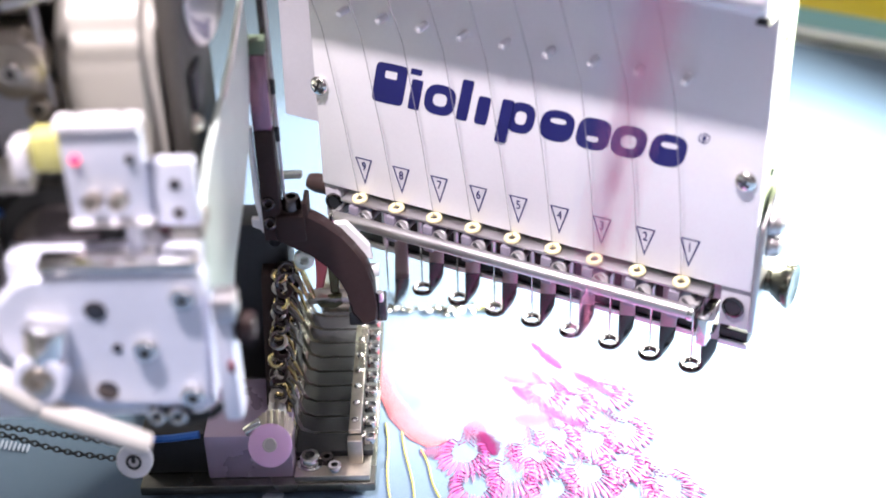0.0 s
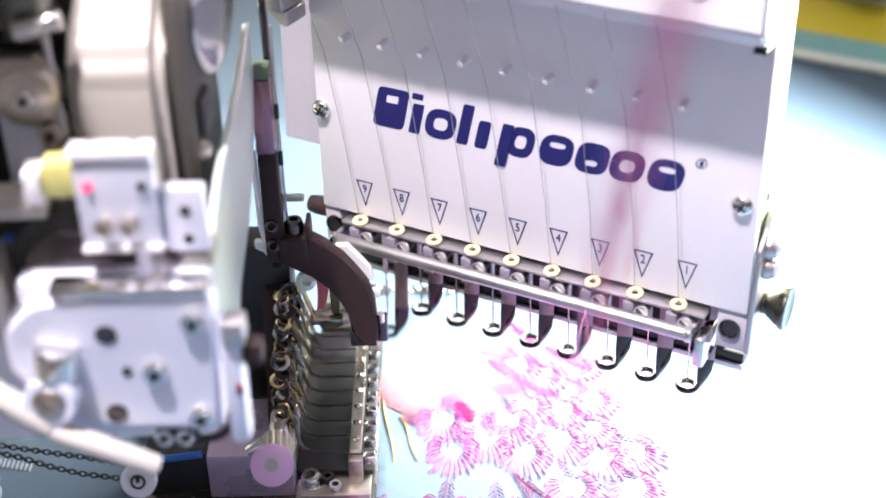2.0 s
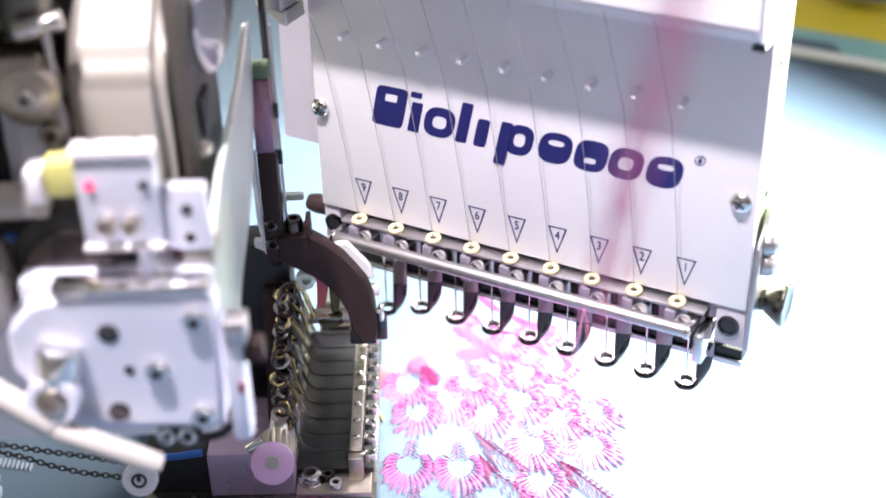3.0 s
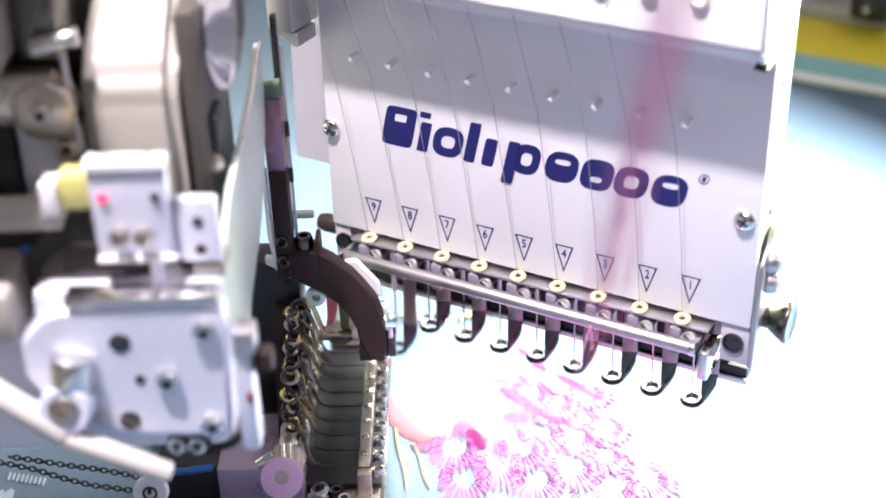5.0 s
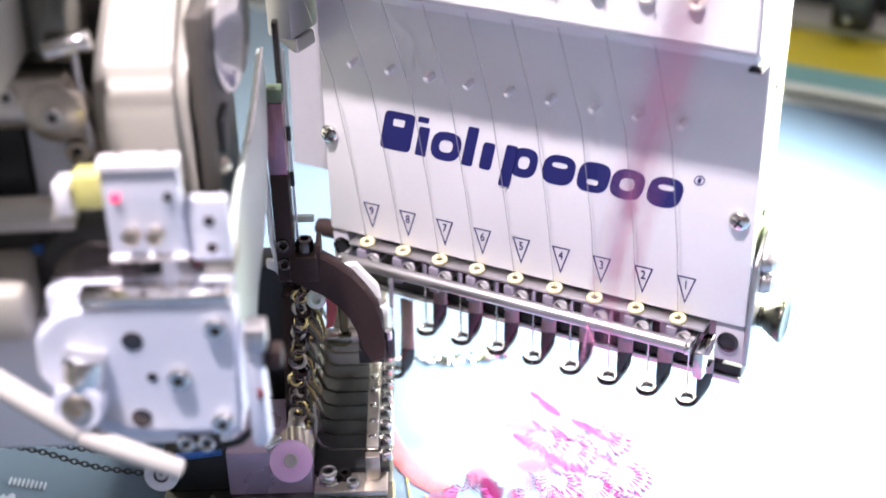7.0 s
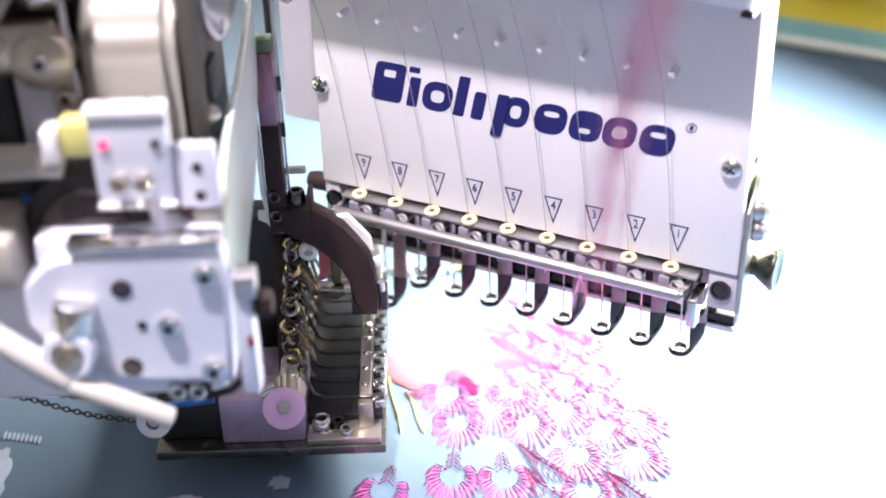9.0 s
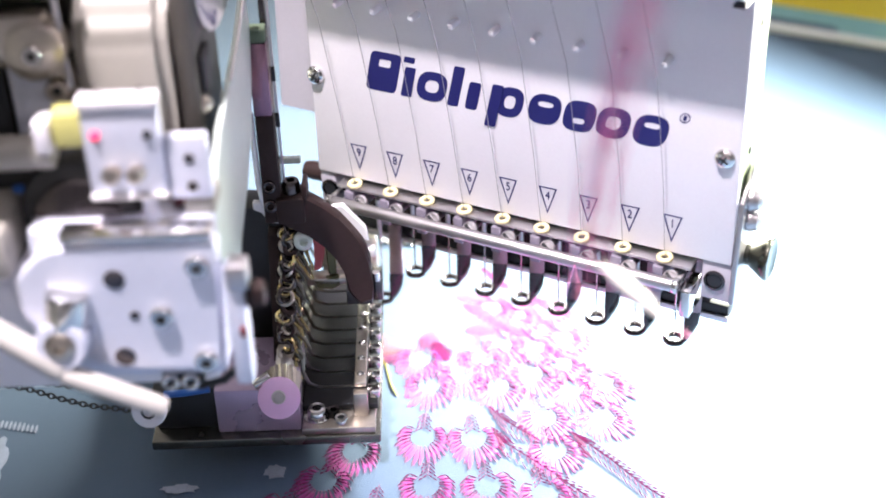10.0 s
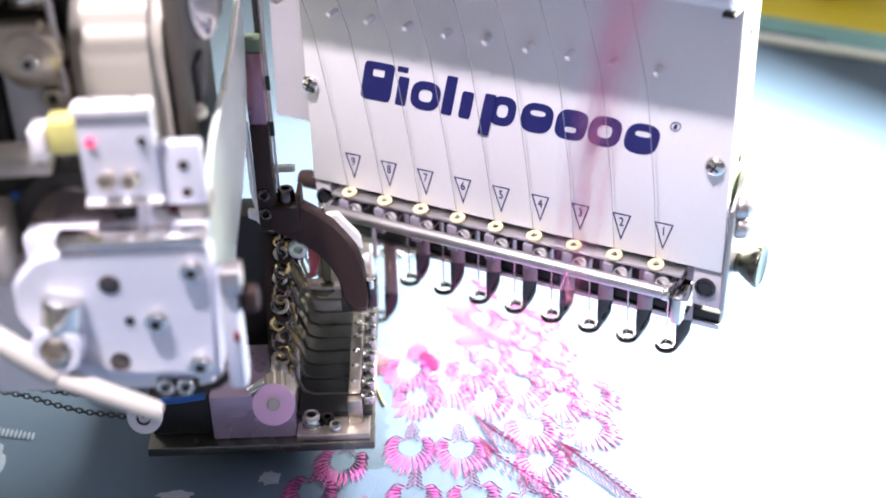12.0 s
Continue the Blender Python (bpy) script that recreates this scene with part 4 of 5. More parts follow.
def motor_and_rollers():
    m = thing("motor_housing", "large cream enamelled motor housing with a chrome side wheel", "motor housing", (-0.07, -0.13, 0.17), DEVICE)
    bm = bmesh.new()
    prof = [(-0.1560, 0.150), (-0.1560, 0.2020), (-0.1520, 0.2110), (-0.1440, 0.2180), (-0.120, 0.2300), (-0.100, 0.2350), (-0.100, 0.150)]
    a = [bm.verts.new((-0.0850, y, z)) for y, z in prof]
    b = [bm.verts.new((-0.0555, y, z)) for y, z in prof]
    bm.faces.new(a)
    bm.faces.new(b[::-1])
    for i in range(len(prof)):
        bm.faces.new((a[i], b[i], b[(i + 1) % len(prof)], a[(i + 1) % len(prof)]))
    bmesh.ops.bevel(bm, geom=bm.edges[:], offset=0.004, segments=3, affect="EDGES")
    part("casting", bm, CASTING, m, smooth=60)
    part("side_casting", block(-0.0552, -0.0480, -0.1500, -0.100, 0.150, 0.2300, 0.003), GREYCAST, m, "grey metal side casting")
    part("side_wheel", lathe([(0.0200, 0), (0.0210, 0.0015), (0.0210, 0.004), (0.0185, 0.0052), (0.008, 0.0058), (0.002, 0.0075)], (-0.0478, -0.120, 0.2140), (1, -0.15, 0), 36), CHROME, m, "chrome side wheel")
    part("dark_slot", block(-0.0480, -0.0455, -0.146, -0.132, 0.1800, 0.1930, 0.001), BLACK, m)
    part("slot_screw", lathe([(0.003, 0), (0.003, 0.001), (0.0015, 0.002)], (-0.0478, -0.1450, 0.1760), (0.6, -0.8, 0.1), 14), NICKEL, m)
    part("rear_cover", block(-0.1700, -0.0560, -0.118, -0.100, 0.150, 0.3000, 0.002), GREYCAST, m, "dark grey rear cover")
    part("top_bracket", block(-0.0860, -0.0550, -0.128, -0.104, 0.2480, 0.2580, 0.002), ALUMINIUM, m)
    part("top_lever", rod((-0.0960, -0.158, 0.2230), (-0.0820, -0.156, 0.2255), 0.0032, 14, bevel=0.0006), CHROME, m)
    part("rocker_arm", rod((-0.0875, -0.157, 0.2250), (-0.0865, -0.158, 0.1900), 0.0011, 10), STEEL, m)

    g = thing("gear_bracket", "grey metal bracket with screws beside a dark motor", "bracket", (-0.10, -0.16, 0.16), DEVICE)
    part("bracket_plate", block(-0.1260, -0.0900, -0.1620, -0.152, 0.1980, 0.2160, 0.003), NICKEL, g)
    part("bracket_round", rod((-0.0945, -0.1635, 0.2040), (-0.0945, -0.152, 0.2040), 0.0095, 28, bevel=0.001), NICKEL, g)
    hex_socket_screw("bracket_screw", g, (-0.0945, -0.1635, 0.2040), (0, -1, 0.1), 0.0032)
    hex_socket_screw("bracket_screw", g, (-0.1080, -0.1620, 0.2105), (0, -1, 0.1), 0.0032)
    part("pale_web", block(-0.1060, -0.0930, -0.158, -0.148, 0.1680, 0.1985, 0.002), ALUMINIUM, g)
    part("dark_motor", block(-0.1420, -0.1065, -0.1570, -0.120, 0.1640, 0.1975, 0.003), BLACK, g, "black motor can")
    hex_socket_screw("web_screw", g, (-0.0905, -0.1570, 0.1890), (0, -1, 0.1), 0.0038, NICKEL)
    part("web_lug", block(-0.0940, -0.0855, -0.1565, -0.148, 0.1800, 0.1960, 0.002), NICKEL, g)
    part("pin_head", lathe([(0.0022, 0), (0.0022, 0.002), (0.001, 0.003)], (-0.0895, -0.1568, 0.1795), (0, -1, 0.2), 14), CHROME, g)
    part("cream_cover", block(-0.1445, -0.1020, -0.205, -0.130, 0.2190, 0.3600, 0.003), CASTING, g, "cream cover")
    # two blocks out of view, added to darken the fabric at lower left
    part("tall_shade_block", block(-0.5000, -0.1750, -0.330, -0.050, 0.1700, 0.6000, 0.004), CASTING, g, "unseen cream block added to shade the fabric at the left")
    part("low_shade_block", block(-0.5000, -0.2450, -0.450, 0.100, -0.0180, 0.1690, 0.004), CASTING, g)
    part("grey_panel", block(-0.1020, -0.0880, -0.155, -0.130, 0.2165, 0.2450, 0.003), GUNMETAL, g)

    w = thing("rubber_roller", "black rubber roller beside the white sensor box", "roller", (-0.085, -0.17, 0.155), DEVICE)
    part("tyre", lathe([(0.016, 0), (0.0192, 0.001), (0.0202, 0.003), (0.0202, 0.012), (0.0192, 0.0145), (0.015, 0.015)], (-0.0830, -0.1850, 0.1575), (0.1, 1, 0), 36), RUBBER, w)
    part("hub", lathe([(0.0140, 0), (0.0140, 0.002), (0.0132, 0.0026), (0.004, 0.003)], (-0.0830, -0.1852, 0.1575), (0, -1, 0.1), 28), DARKSTEEL, w)
    part("blue_lead", wire([(-0.104, -0.176, 0.1640), (-0.100, -0.180, 0.1660), (-0.094, -0.181, 0.1650)], 0.0014, 8), BLUE, w)
    part("wheel_back", block(-0.1300, -0.046, -0.172, -0.150, 0.1450, 0.1690, 0.002), BLACK, w)
    part("cream_pipe", rod((-0.1450, -0.181, 0.1785), (-0.0880, -0.1815, 0.1800), 0.0055, 20, bevel=0.001), CASTING, w, "cream plastic pipe")
    part("tube", wire([(-0.060, -0.188, 0.1690), (-0.060, -0.190, 0.1640), (-0.059, -0.190, 0.1575)], 0.0024, 10), ALUMINIUM, w)

    lower = thing("lower_arm", "broad white enamelled lower arm", "arm", (-0.11, -0.15, 0.12), DEVICE)
    part("arm_beam", block(-0.320, -0.0460, -0.186, -0.120, 0.0925, 0.1440, 0.004), WHITE, lower)
    part("arm_ledge", block(-0.320, -0.1030, -0.200, -0.150, 0.1440, 0.1620, 0.004), CASTING, lower)
    return m


motor_and_rollers()


def guide_roller():
    r = thing("guide_roller", "white guide roller on a thin steel rod", "roller", (-0.0908, -0.1300, 0.0248), DEVICE)
    c = Vector((-0.0908, -0.1300, 0.0248))
    part("roller", lathe([(0.0062, 0), (0.0068, 0.0006), (0.0068, 0.0034), (0.0064, 0.0040), (0.0020, 0.0040)], c + Vector((0, 0.004, 0)), (0, -1, 0.35), 32), WHITE, r)
    part("roller_ring", torus(c + Vector((0, -0.0002, 0.0015)), (0, -1, 0.35), 0.0025, 0.0005, 20, 6), BLACK, r)
    part("roller_slot", block(-0.0007, 0.0007, -0.0008, 0.0002, 0.0, 0.0022, 0, pose(c.x, c.y - 0.0001, c.z + 0.0014, -19)), BLACK, r)
    part("rod", wire([c + Vector((-0.001, 0.004, 0.004)), c + Vector((-0.006, 0.006, 0.0085)), c + Vector((-0.013, 0.006, 0.0125)), c + Vector((-0.016, 0.006, 0.026))], 0.0008, 8), STEEL, r)
    return r


def chain(points):
    """Fine black links, each turned against the next, along a slack line."""
    ch = thing("link_chain", "fine black link chain hanging slack", "chain", points[0], DEVICE, group="chains")
    line = [Vector(p) for p in points]
    step, carry, at, k = 0.0021, 0.0, line[0].copy(), 0
    for p, q in zip(line, line[1:]):
        d = q - p
        u = carry
        while u < d.length:
            b = torus((0, 0, 0), (0, -1, 0.5) if k % 2 else (0, 0.5, 1), 0.0010, 0.00032, 12, 6)
            bmesh.ops.transform(b, matrix=Matrix.Translation(p + d.normalized() * u) @ Matrix.Rotation(-math.atan2(d.z, d.x), 4, "Y") @ Matrix.Diagonal((1.35, 1, 1, 1)), verts=b.verts)
            part("link", b, BLACK, ch)
            u += step
            k += 1
        carry = u - d.length
    return ch


ROLLER = guide_roller()
CHAINS = [chain([(-0.1560, -0.12, 0.0365), (-0.1475, -0.12, 0.0343), (-0.1370, -0.12, 0.0311), (-0.1267, -0.12, 0.0264), (-0.1162, -0.12, 0.0226), (-0.1009, -0.12, 0.0196), (-0.0960, -0.12, 0.0190)]),
          chain([(-0.1450, -0.12, 0.0375), (-0.1341, -0.12, 0.0351), (-0.1234, -0.12, 0.0327), (-0.1127, -0.12, 0.0306), (-0.1031, -0.12, 0.0282), (-0.0960, -0.12, 0.0260)])]

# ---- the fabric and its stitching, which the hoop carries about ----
CLOTH = thing("embroidered_fabric", "sheer blue fabric embroidered with pink feathers", "fabric", (0, 0, FZ))


def cloth():
    bm = bmesh.new()
    nx, ny = 120, 70
    x0, x1, y0, y1 = -0.75, 0.95, -0.55, 0.415
    vs = []
    for j in range(ny + 1):
        row = []
        for i in range(nx + 1):
            x, y = x0 + (x1 - x0) * i / nx, y0 + (y1 - y0) * j / ny
            z = 0.0003 * noise.noise(Vector((x * 9, y * 9, 0.3)))
            row.append(bm.verts.new((x, y, FZ + z - 0.0003)))
        vs.append(row)
    for j in range(ny):
        for i in range(nx):
            bm.faces.new((vs[j][i], vs[j][i + 1], vs[j + 1][i + 1], vs[j + 1][i]))
    part("cloth", bm, FABRIC, CLOTH, smooth=80)


cloth()


def stitches(name, lines, mat, width=0.00045, label="", height=0.0006):
    """Raised thread stitches, each a small ridge along a short line."""
    bm = bmesh.new()
    for a, b in lines:
        a, b = Vector((*a, FZ)), Vector((*b, FZ))
        d = b - a
        if d.length < 1e-5:
            continue
        s = Vector((-d.y, d.x, 0)).normalized() * width
        m = (a + b) / 2
        up = Vector((0, 0, height))
        lo = Vector((0, 0, 0.00005))
        p = [bm.verts.new(q) for q in (a + lo, m - s + lo, b + lo, m + s + lo, m + up, a.lerp(b, 0.2) + up * 0.7, a.lerp(b, 0.8) + up * 0.7)]
        for f in ((0, 1, 5), (1, 4, 5), (1, 6, 4), (1, 2, 6), (2, 3, 6), (3, 4, 6), (3, 5, 4), (3, 0, 5)):
            bm.faces.new([p[k] for k in f])
    part(name, bm, mat, CLOTH, label, smooth=80, kind="stuff")


def on_axis(cx, cy, heading):
    c, sn = math.cos(heading), math.sin(heading)
    return lambda u, v: (cx + u * c - v * sn, cy + u * sn + v * c)


def feather_eye(cx, cy, heading, rnd, size=1.0):
    """An open oval with long curved barbs that sweep forward, a row of short stitches at its rim and a barbed stem behind."""
    at = on_axis(cx, cy, heading)
    la, lc = 0.0062 * size, 0.0052 * size
    barbs, rim, under = [], [], []
    n = 26 if size > 0.9 else 20
    for k in range(n):
        a = math.pi * (2 * (k + rnd.uniform(-0.2, 0.2)) / n - 1)
        front = max(0.0, math.cos(a))
        if abs(a) > 2.55:
            continue
        u, v = 1.14 * la * math.cos(a), 1.14 * lc * math.sin(a)
        ln = size * (0.0080 + 0.0048 * front) * rnd.uniform(0.85, 1.15)
        d = Vector((math.cos(a) + 0.35, math.sin(a))).normalized()
        e = Vector((math.cos(a) + 1.5, math.sin(a))).normalized()
        p0 = Vector((u, v))
        p1 = p0 + d * ln * 0.5
        p2 = p1 + e * ln * 0.5
        barbs += [(at(*(p0 - d * 0.0004)), at(*(p1 + d * 0.0004))), (at(*(p1 - e * 0.0003)), at(*p2))]
        q0, q1 = p0 + Vector((-d.y, d.x)) * 0.0006, p1 + Vector((-d.y, d.x)) * 0.0008
        under.append((at(*q0), at(*(q1 + e * ln * 0.42))))
        if math.cos(a) > -0.4 and rnd.random() < 0.85:
            rim.append((at(0.98 * la * math.cos(a), 0.98 * lc * math.sin(a)), at(1.26 * la * math.cos(a), 1.26 * lc * math.sin(a))))
    back = -1.1 * la
    for k in range(5):
        u = back - k * 0.0024 * size
        rim.append((at(u + 0.0004, 0), at(u - 0.0018, 0)))
        for side in (-1, 1):
            w = size * (0.0040 - 0.0003 * k) * rnd.uniform(0.85, 1.1)
            m = (u + 0.0018, side * w * 0.55)
            barbs += [(at(u, side * 0.0003), at(*m)), (at(*m), at(u + 0.0034, side * w))]
    return barbs, rim, under


EYES = [(0.0640, -0.0475), (0.0774, -0.0634), (0.0872, -0.0490), (0.0906, -0.0345), (0.0940, -0.0204), (0.1161, -0.0357), (0.1090, -0.0156), (0.1185, -0.0030),
        (0.1258, -0.0225), (0.1375, -0.0380), (0.1480, -0.0290), (0.0905, 0.0041), (0.0760, 0.0058), (0.1060, -0.0510), (0.1345, -0.0628), (0.1575, -0.0514),
        (0.0921, -0.0980), (0.1128, -0.0896), (0.1473, -0.0811), (0.1086, -0.1256), (0.1316, -0.1145), (0.0679, -0.1414), (0.0700, -0.1190), (0.0958, -0.1503),
        (0.0620, -0.1640), (0.1000, 0.0170), (0.1550, -0.1080), (0.1220, -0.1400)]


def feathers():
    rnd = random.Random(12)
    for cx, cy in EYES:
        heading = math.atan2(cy - 0.05, cx - 0.03)  # the feathers fan out from the pattern's tip
        # far eyes take the paler thread colour, washed out by strong light
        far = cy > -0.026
        barbs, rim, under = feather_eye(cx, cy, heading, rnd, 0.86 if far else rnd.uniform(0.97, 1.05))
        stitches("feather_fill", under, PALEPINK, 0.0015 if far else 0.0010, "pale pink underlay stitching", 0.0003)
        stitches("feather_fringe", barbs, OVERLITPINK if far else MAGENTA, 0.00030 if far else 0.00032, label="pink stitched fringe of a feather eye")
        stitches("feather_rim", rim, OVERLITPINK if far else MAGENTA, 0.00030, label="pink stitched rim of a feather eye")
    # long feathers: a dark rib with barbs hanging from one side and short ones on the other
    for pts in (((0.1180, -0.0800), (0.1249, -0.0855), (0.1515, -0.0945), (0.1727, -0.1030), (0.1900, -0.1110)), ((0.1500, -0.0672), (0.1568, -0.0701), (0.1736, -0.0774), (0.1905, -0.0862), (0.2150, -0.0950)), ((0.1090, -0.0665), (0.1196, -0.0721), (0.1397, -0.0784))):
        line = [Vector(p) for p in pts]
        lines = []
        steps = 12
        walkpts = [a.lerp(b, k / steps) for a, b in zip(line, line[1:]) for k in range(steps)] + [line[-1]]
        for k, (p, q) in enumerate(zip(walkpts, walkpts[1:])):
            d = (q - p).normalized()
            lines.append((tuple(p - d * 0.0005), tuple(q + d * 0.0007)))
            if k % 2:
                continue
            h = min(1.0, (k + 3) / 8, (len(walkpts) - k) / 10)
            down = Vector((0.45, -0.89))
            for v, ln in ((down, 0.0135), (Vector((0.97, 0.24)), 0.0065)):
                m = p + (v + d * 0.3).normalized() * ln * h * 0.5
                e = m + (v + d * 0.8).normalized() * ln * h * 0.5
                lines += [(tuple(p), tuple(m)), (tuple(m), tuple(e))]
        stitches("feather_vane", lines, MAGENTA, 0.00034, label="pink stitched feather with a centre rib")
    # filled petals towards the pattern's tip
    for cx, cy, rx, ry, ang in ((0.0595, 0.0336, 0.0040, 0.0016, -0.5), (0.0690, 0.0280, 0.0080, 0.0024, -0.5), (0.0900, 0.0215, 0.0080, 0.0026, -0.3), (0.1000, 0.0180, 0.0060, 0.0022, -0.3), (0.0640, 0.0085, 0.0085, 0.0040, 0.2), (0.0720, -0.0010, 0.0100, 0.0036, -0.3), (0.0794, -0.0144, 0.0070, 0.0060, 0.4), (0.0900, -0.0070, 0.0110, 0.0034, -0.2), (0.0990, 0.0040, 0.0070, 0.0030, 0.2), (0.0608, -0.0323, 0.0050, 0.0070, 0.3), (0.0700, -0.0380, 0.0080, 0.0045, -0.7), (0.0525, -0.0531, 0.0065, 0.0036, 0.5)):
        lines = []
        n = int(rx * 2600)
        for k in range(n):
            u = -1 + 2 * k / (n - 1)
            h = 1.35 * ry * math.sqrt(max(0.05, 1 - u * u)) * rnd.uniform(0.8, 1.15)
            c, sn = math.cos(ang), math.sin(ang)
            lines.append(((cx + c * u * rx - sn * -h, cy + sn * u * rx + c * -h), (cx + c * (u * rx + 0.0007) - sn * h, cy + sn * (u * rx + 0.0007) + c * h)))
        # petals near the tip get the light-bleached colour too
        stitches("feather_petal", lines, OVERLITPINK if cy > -0.03 else MAGENTA, 0.00032, label="pink stitched petal")


feathers()


def ribbon_lines():
    # the coral satin band: short stitches across its width, side by side
    rnd = random.Random(3)
    inner = [(-0.0165, 0.0084), (-0.0039, -0.0102), (0.0083, -0.0277), (0.0242, -0.043), (0.0386, -0.0511), (0.0483, -0.0525), (0.0535, -0.047)]
    outer = [(-0.0205, 0.022), (-0.0096, 0.0067), (0.0028, -0.0093), (0.0169, -0.0243), (0.0315, -0.0345), (0.0439, -0.0396), (0.0526, -0.0416)]

    def along(pts, h):
        k = min(int(h * (len(pts) - 1)), len(pts) - 2)
        f = h * (len(pts) - 1) - k
        return Vector(pts[k]).lerp(Vector(pts[k + 1]), f)

    lines = []
    n = 230
    for k in range(n):
        h = k / (n - 1)
        a, b = along(inner, h), along(outer, min(1, h + rnd.uniform(-0.004, 0.004)))
        lines.append((tuple(a), tuple(b)))
    stitches("coral_band", lines, CORAL, 0.0007, "coral red satin-stitched band")
    for a, b, bend in (((0.0242, -0.0464), (0.0494, -0.0863), 0.0006), ((0.0335, -0.0482), (0.0584, -0.0818), -0.0004), ((0.0462, -0.0543), (0.0677, -0.0771), 0.0006)):
        a, b = Vector(a), Vector(b)
        s = Vector((-(b - a).y, (b - a).x)).normalized()
        pts = [a.lerp(b, k / 16) + s * bend * math.sin(math.pi * k / 8) for k in range(17)]
        stitches("lemon_line", [(tuple(p - (q - p) * 0.5), tuple(q + (q - p) * 0.5)) for p, q in zip(pts, pts[1:])], LEMON, 0.0006, "pale yellow stitched line")


ribbon_lines()


def bead_strip():
    rnd = random.Random(21)
    path = [(-0.0179, 0.0281), (-0.0076, 0.0357), (0.0075, 0.0403), (0.0191, 0.0485), (0.0307, 0.0568), (0.0414, 0.0538)]
    for k in range(70):
        h = rnd.random() * 4.2
        i = min(int(h), 4)
        p = Vector(path[i]).lerp(Vector(path[i + 1]), h - i) + Vector((rnd.gauss(0, 0.0012), rnd.gauss(0, 0.0016)))
        mat = (CHROME if rnd.random() < 0.5 else WHITE) if h < 2.9 else (YELLOWPLASTIC if h < 3.5 else MAGENTA)
        if rnd.random() < 0.3:
            mat = GUNMETAL
        tilt = (rnd.uniform(-0.5, 0.5), rnd.uniform(-0.5, 0.5), 1)
        part("sequin", lathe([(0.0005, 0), (0.0013, 0.0002), (0.0015, 0.0006), (0.0013, 0.0007)], (p.x, p.y, FZ + 0.0004 + rnd.uniform(0, 0.0008)), tilt, 10), mat, CLOTH)


bead_strip()


def table_print():
    """White marks of the table that show through the sheer fabric."""
    rnd = random.Random(31)
    pr = thing("table_print", "white printed marks showing through the sheer fabric", "print", (-0.05, -0.14, FZ))

    def mark(cx, cy, rx, ry, turn, n=26, ragged=0.25):
        pts = []
        for k in range(n):
            a = 2 * math.pi * k / n
            q = 1 + rnd.uniform(-ragged, ragged)
            u, v = rx * q * math.cos(a), ry * q * math.sin(a)
            pts.append((cx + u * math.cos(turn) - v * math.sin(turn), cy + u * math.sin(turn) + v * math.cos(turn)))
        part("mark", prism(pts, 0.0002, (0, 0, FZ + 0.0004), (1, 0, 0), (0, 1, 0), 0), MARKWHITE, pr)

    mark(0.0069, -0.1084, 0.0048, 0.0044, 0.4, 26, 0.2)
    mark(-0.1075, -0.1640, 0.0240, 0.0085, -1.15, 30, 0.12)
    mark(-0.0235, -0.1350, 0.0075, 0.0028, 0.5, 24, 0.2)
    for k in range(9):
        h = k / 8
        mark(-0.1225 + 0.0165 * h, -0.1345 + 0.0040 * h, rnd.uniform(0.0026, 0.0040), 0.0006, -1.05, 10, 0.06)


table_print()

# ---- the loose pink thread before the plate ----
TOP, LOW, END = (0.2096, -0.2372, 0.2937), (0.1829, -0.1927, 0.2152), (0.1615, -0.1525, 0.1385)


def pink_bundle():
    rnd = random.Random(5)
    b = thing("pink_thread_bundle", "loose bundle of fine pink thread hanging before the plate", "thread", (0.2, -0.2, 0.3))
    for k in range(36):
        o, w = rnd.gauss(0, 0.0042), rnd.gauss(0, 0.0012)
        mat = PINKTHREAD
        if k % 9 == 4:
            mat, o = LILACTHREAD, o - 0.010
        top, low, end = Vector(TOP), Vector(LOW), Vector(END)
        pts = []
        for h in range(9):
            f = h / 8
            p = top.lerp(low, f / 0.6) if f < 0.6 else low.lerp(end, (f - 0.6) / 0.4)
            s = o * (1 - 0.35 * f) + w * f + 0.0007 * math.sin(5 * f + k)
            pts.append(p + Vector((0.88, 0.47, 0)) * s)
        if k % 11 == 0:
            pts.append(Vector((0.110 + 0.2 * w, -0.0298, 0.0652)))
        part("strand", wire(pts if k % 11 == 0 else pts[:9 - (k * 7) % 4], 0.00009, 5), mat, b)
    return b


PINK = pink_bundle()


def thread_tail():
    b = thing("loose_thread_tail", "loose white thread end with a fine pink tail", "thread")
    part("white_end", wire([(0, 0, 0), (0.006, 0.0004, 0), (0.016, 0.0002, 0), (0.024, -0.0006, 0)], [0.0012, 0.0026, 0.0023, 0.0006], 10), WHITETHREAD, b)
    part("pink_tail", wire([(0.022, -0.0005, 0), (0.035, 0.001, 0), (0.052, 0.0035, 0), (0.078, 0.005, 0)], [0.0005, 0.0004, 0.0003, 0.00012], 6), PINKTHREAD, b)
    return b


TAIL = thread_tail()

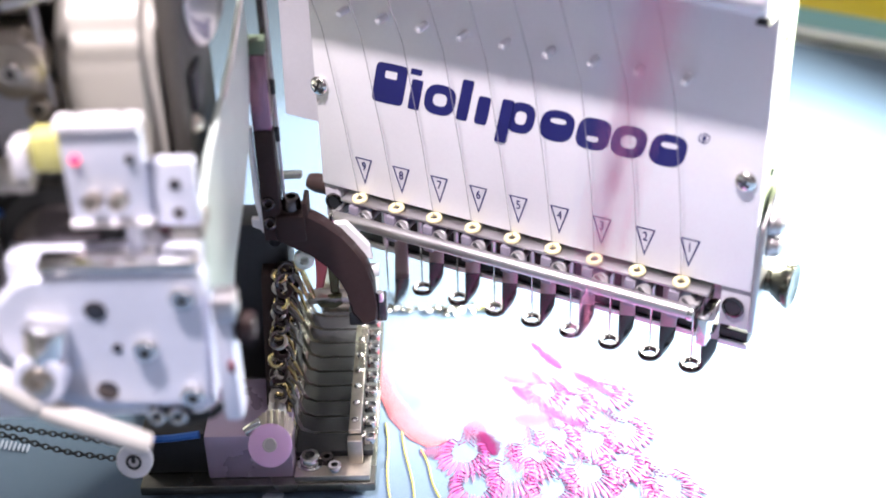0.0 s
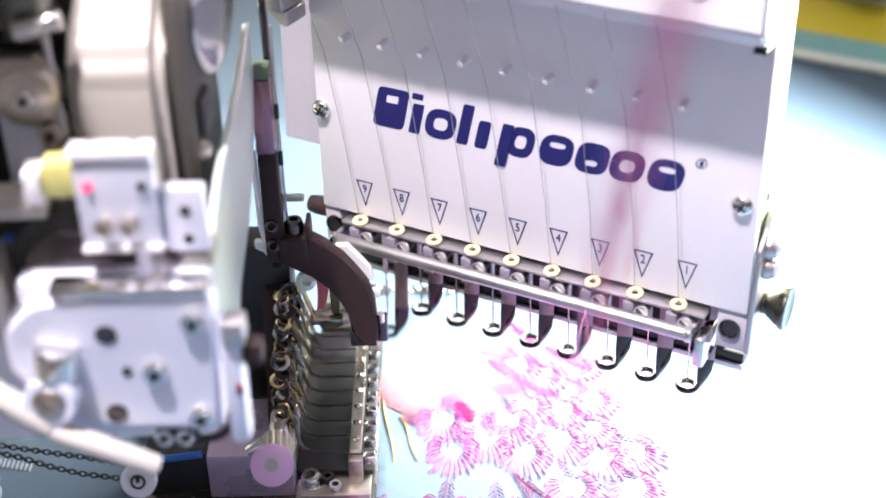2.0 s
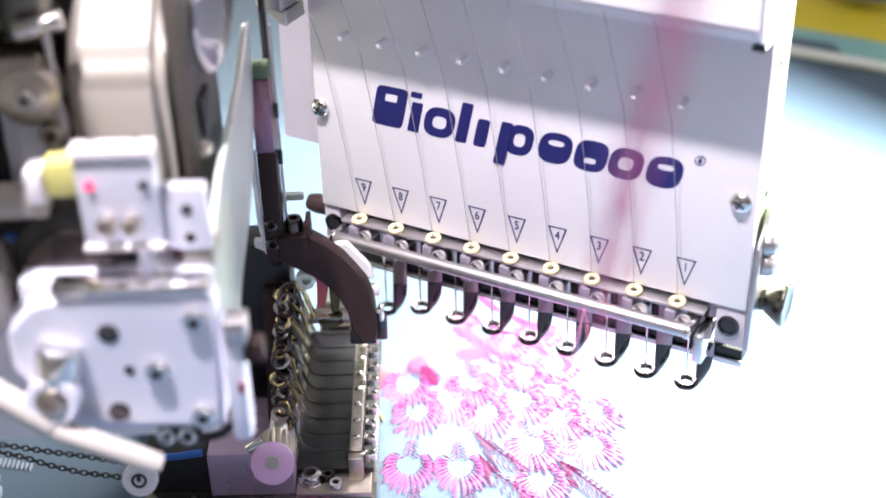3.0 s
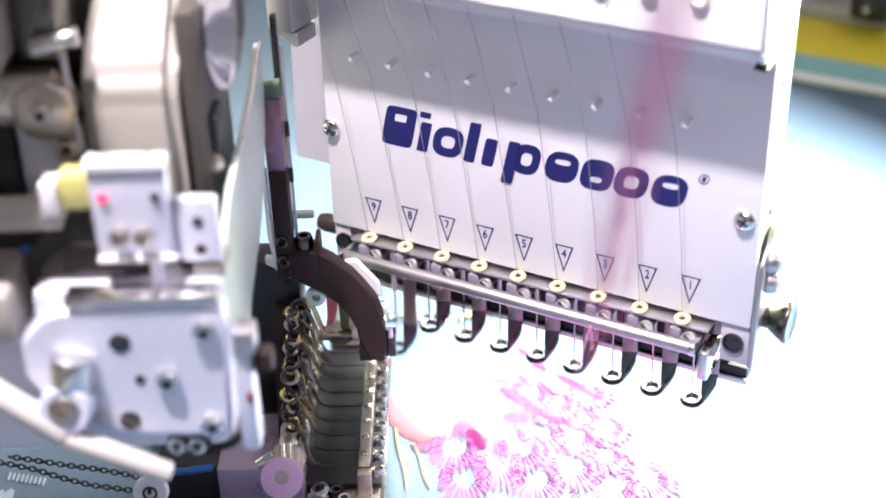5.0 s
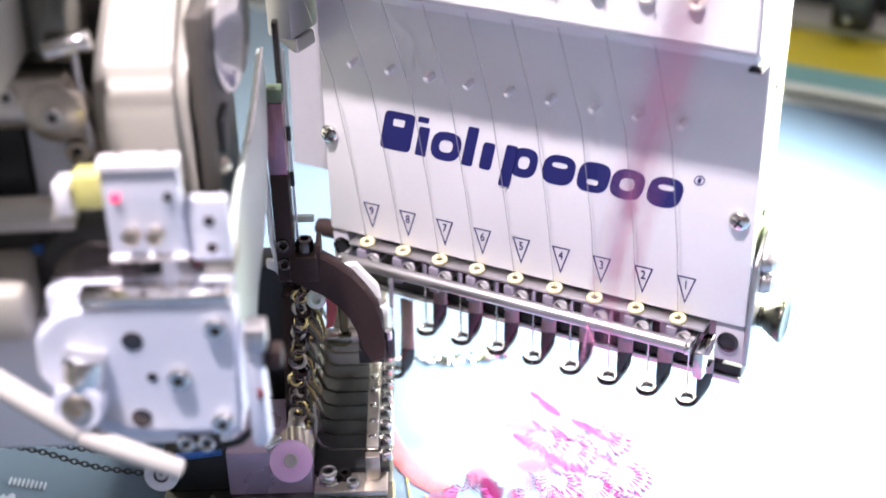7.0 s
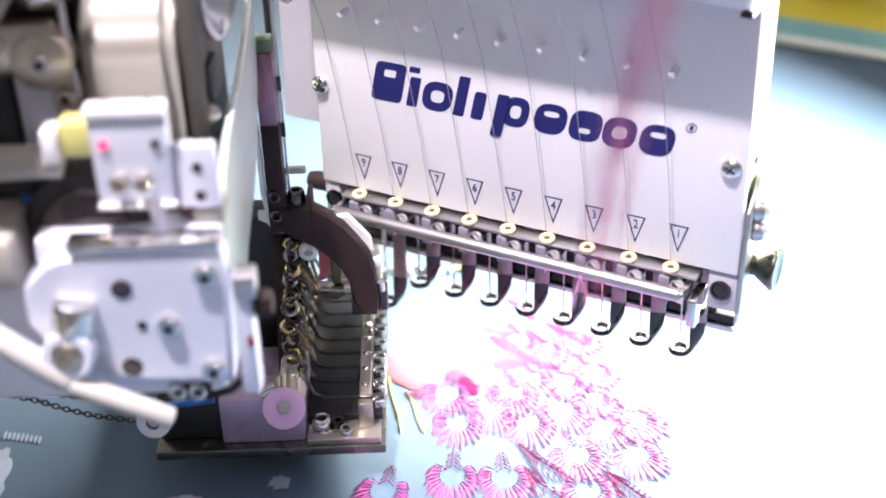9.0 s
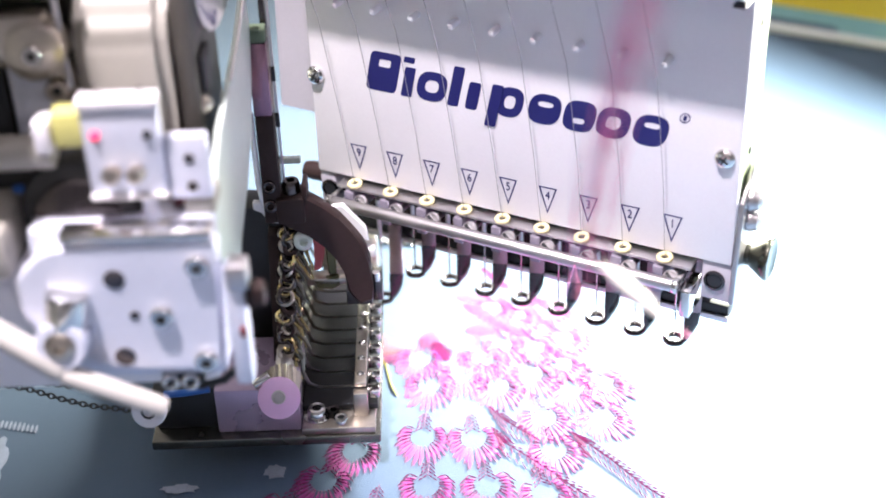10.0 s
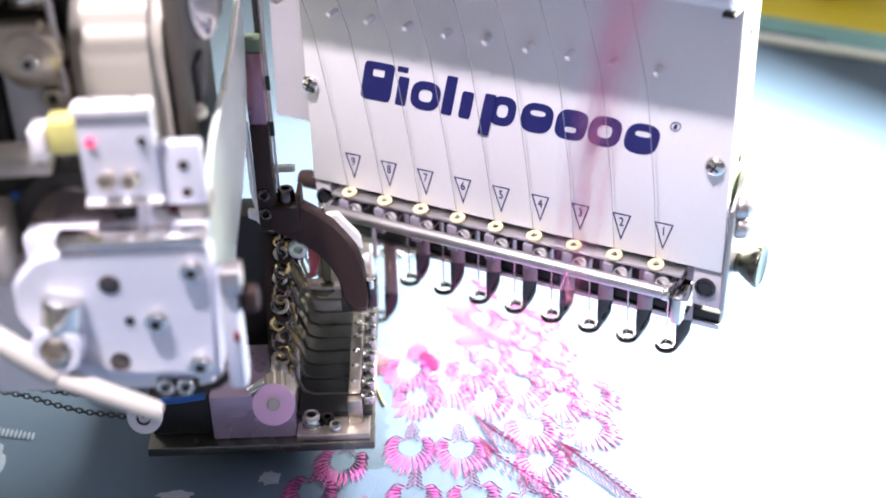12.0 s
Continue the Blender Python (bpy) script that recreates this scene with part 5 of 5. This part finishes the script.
# ---- what moves, and when ----
# the loose end flicks through now and then: seconds, place, yaw, pitch, slope
TAIL_ROWS = [
    (0, 0.3019, -0.1195, 0.1332, 29.3, -32.7, -30), (5.6, 0.3056, -0.1332, 0.1534, 28.6, -30.2, -30), (5.8, 0.1854, -0.1464, 0.1613, 28.4, -30.0, -42),
    (6, 0.1736, -0.1313, 0.1961, 28.2, -29.9, -48), (6.2, 0.1741, -0.1330, 0.1927, 28.1, -30.0, -50), (6.4, 0.1607, -0.1357, 0.1961, 28.1, -30.0, -55),
    (6.5, 0.1402, -0.1348, 0.2130, 28.1, -30.1, -58), (6.7, 0.3048, -0.1389, 0.1538, 28.1, -30.2, -30), (9, 0.3114, -0.1454, 0.1393, 28.1, -31.7, -30),
    (9.2, 0.1701, -0.1542, 0.1569, 28.1, -31.9, -36), (9.3, 0.1720, -0.1546, 0.1553, 28.2, -32.0, -28), (9.4, 0.1634, -0.1516, 0.1645, 28.2, -32.0, -30),
    (9.5, 0.1434, -0.1495, 0.1810, 28.3, -32.1, -42), (9.6, 0.3122, -0.1461, 0.1378, 28.3, -32.1, -30), (9.9, 0.3141, -0.1461, 0.1378, 28.2, -32.2, -30),
    (10, 0.1691, -0.1565, 0.1554, 28.2, -32.2, -42), (10.1, 0.1687, -0.1528, 0.1625, 28.2, -32.1, -42), (10.2, 0.3152, -0.1459, 0.1401, 28.2, -32.0, -30),
    (10.4, 0.3157, -0.1457, 0.1425, 28.2, -31.7, -30), (10.5, 0.1868, -0.1526, 0.1585, 28.2, -31.6, -40), (10.6, 0.3163, -0.1459, 0.1433, 28.2, -31.6, -30),
    (12, 0.3188, -0.1480, 0.1410, 28.2, -31.6, -30)]
FOOT_LOW = {0: 0.012, 5: 0.018, 55: 0.010, 60: 0.014, 65: 0.008, 85: 0.002, 90: 0.016, 95: 0.022, 100: 0.020, 105: 0.004, 110: 0.018, 115: 0.020, 120: 0.026}
FABRIC_ROWS = [
    (0, 0.0000, 0.0000), (0.5, 0.0055, -0.0077), (1, -0.0005, 0.0077), (1.5, -0.0128, 0.0187), (2, -0.0249, 0.0271), (2.5, -0.0381, 0.0358),
    (3, -0.0509, 0.0425), (3.2, -0.0535, 0.0445), (4.8, -0.0250, 0.0306), (5, -0.0190, 0.0200), (5.5, -0.0071, 0.0070), (6, 0.0013, -0.0078),
    (6.5, 0.0057, -0.0086), (6.7, 0.0056, -0.0099), (8.3, -0.0187, 0.0220), (8.5, -0.0118, 0.0155), (9, -0.0210, 0.0251), (9.5, -0.0300, 0.0310),
    (10, -0.0392, 0.0372), (10.5, -0.0486, 0.0415), (11, -0.0594, 0.0462), (11.5, -0.0567, 0.0412), (12, -0.0408, 0.0342)]
LIFT_ROWS = [
    (0, 0, 0), (5.3, 0, 0), (5.4, 0.0005, 0.0057), (5.5, 0.0017, 0.0138), (5.7, 0.003, 0.023), (6, 0.0050, 0.0303), (6.3, 0.0046, 0.022), (6.5, 0.0042, 0.0144), (6.7, 0.0038, 0.0092),
    (7.4, 0.0040, 0.0120), (8.3, 0.0046, 0.0240), (8.5, 0.0046, 0.0208), (9, 0.0037, 0.0117), (12, 0.0037, 0.0115)]


def motions():
    walk(CLOTH, [(t, pose(x, y, FZ)) for t, x, y in FABRIC_ROWS])
    for lifted in (FEEDER, ROLLER, *CHAINS):
        base = OFFSET[lifted]
        walk(lifted, [(t, DEVICE @ pose(base.x + u, base.y, base.z + z)) for t, u, z in LIFT_ROWS])
    walk(TAIL, [(t, pose(x, y, z, 90 + p, 0, w) @ pose(0, 0, 0, 0, 0, a)) for t, x, y, z, w, p, a in TAIL_ROWS])
    # the working foot and needle go up and down with every stitch
    low = [FOOT_LOW[k] if k in FOOT_LOW else (0.006, 0.030, 0.018)[k % 3] for k in range(121)]
    walk(FEET[0], [(k / 10, pose(0.0007, 0, 0.055 - low[k])) for k in range(121)])
    walk(NEEDLES[0], [(k / 10, pose(0.0005, 0, 0.066 - 0.6 * low[k])) for k in range(121)])


motions()
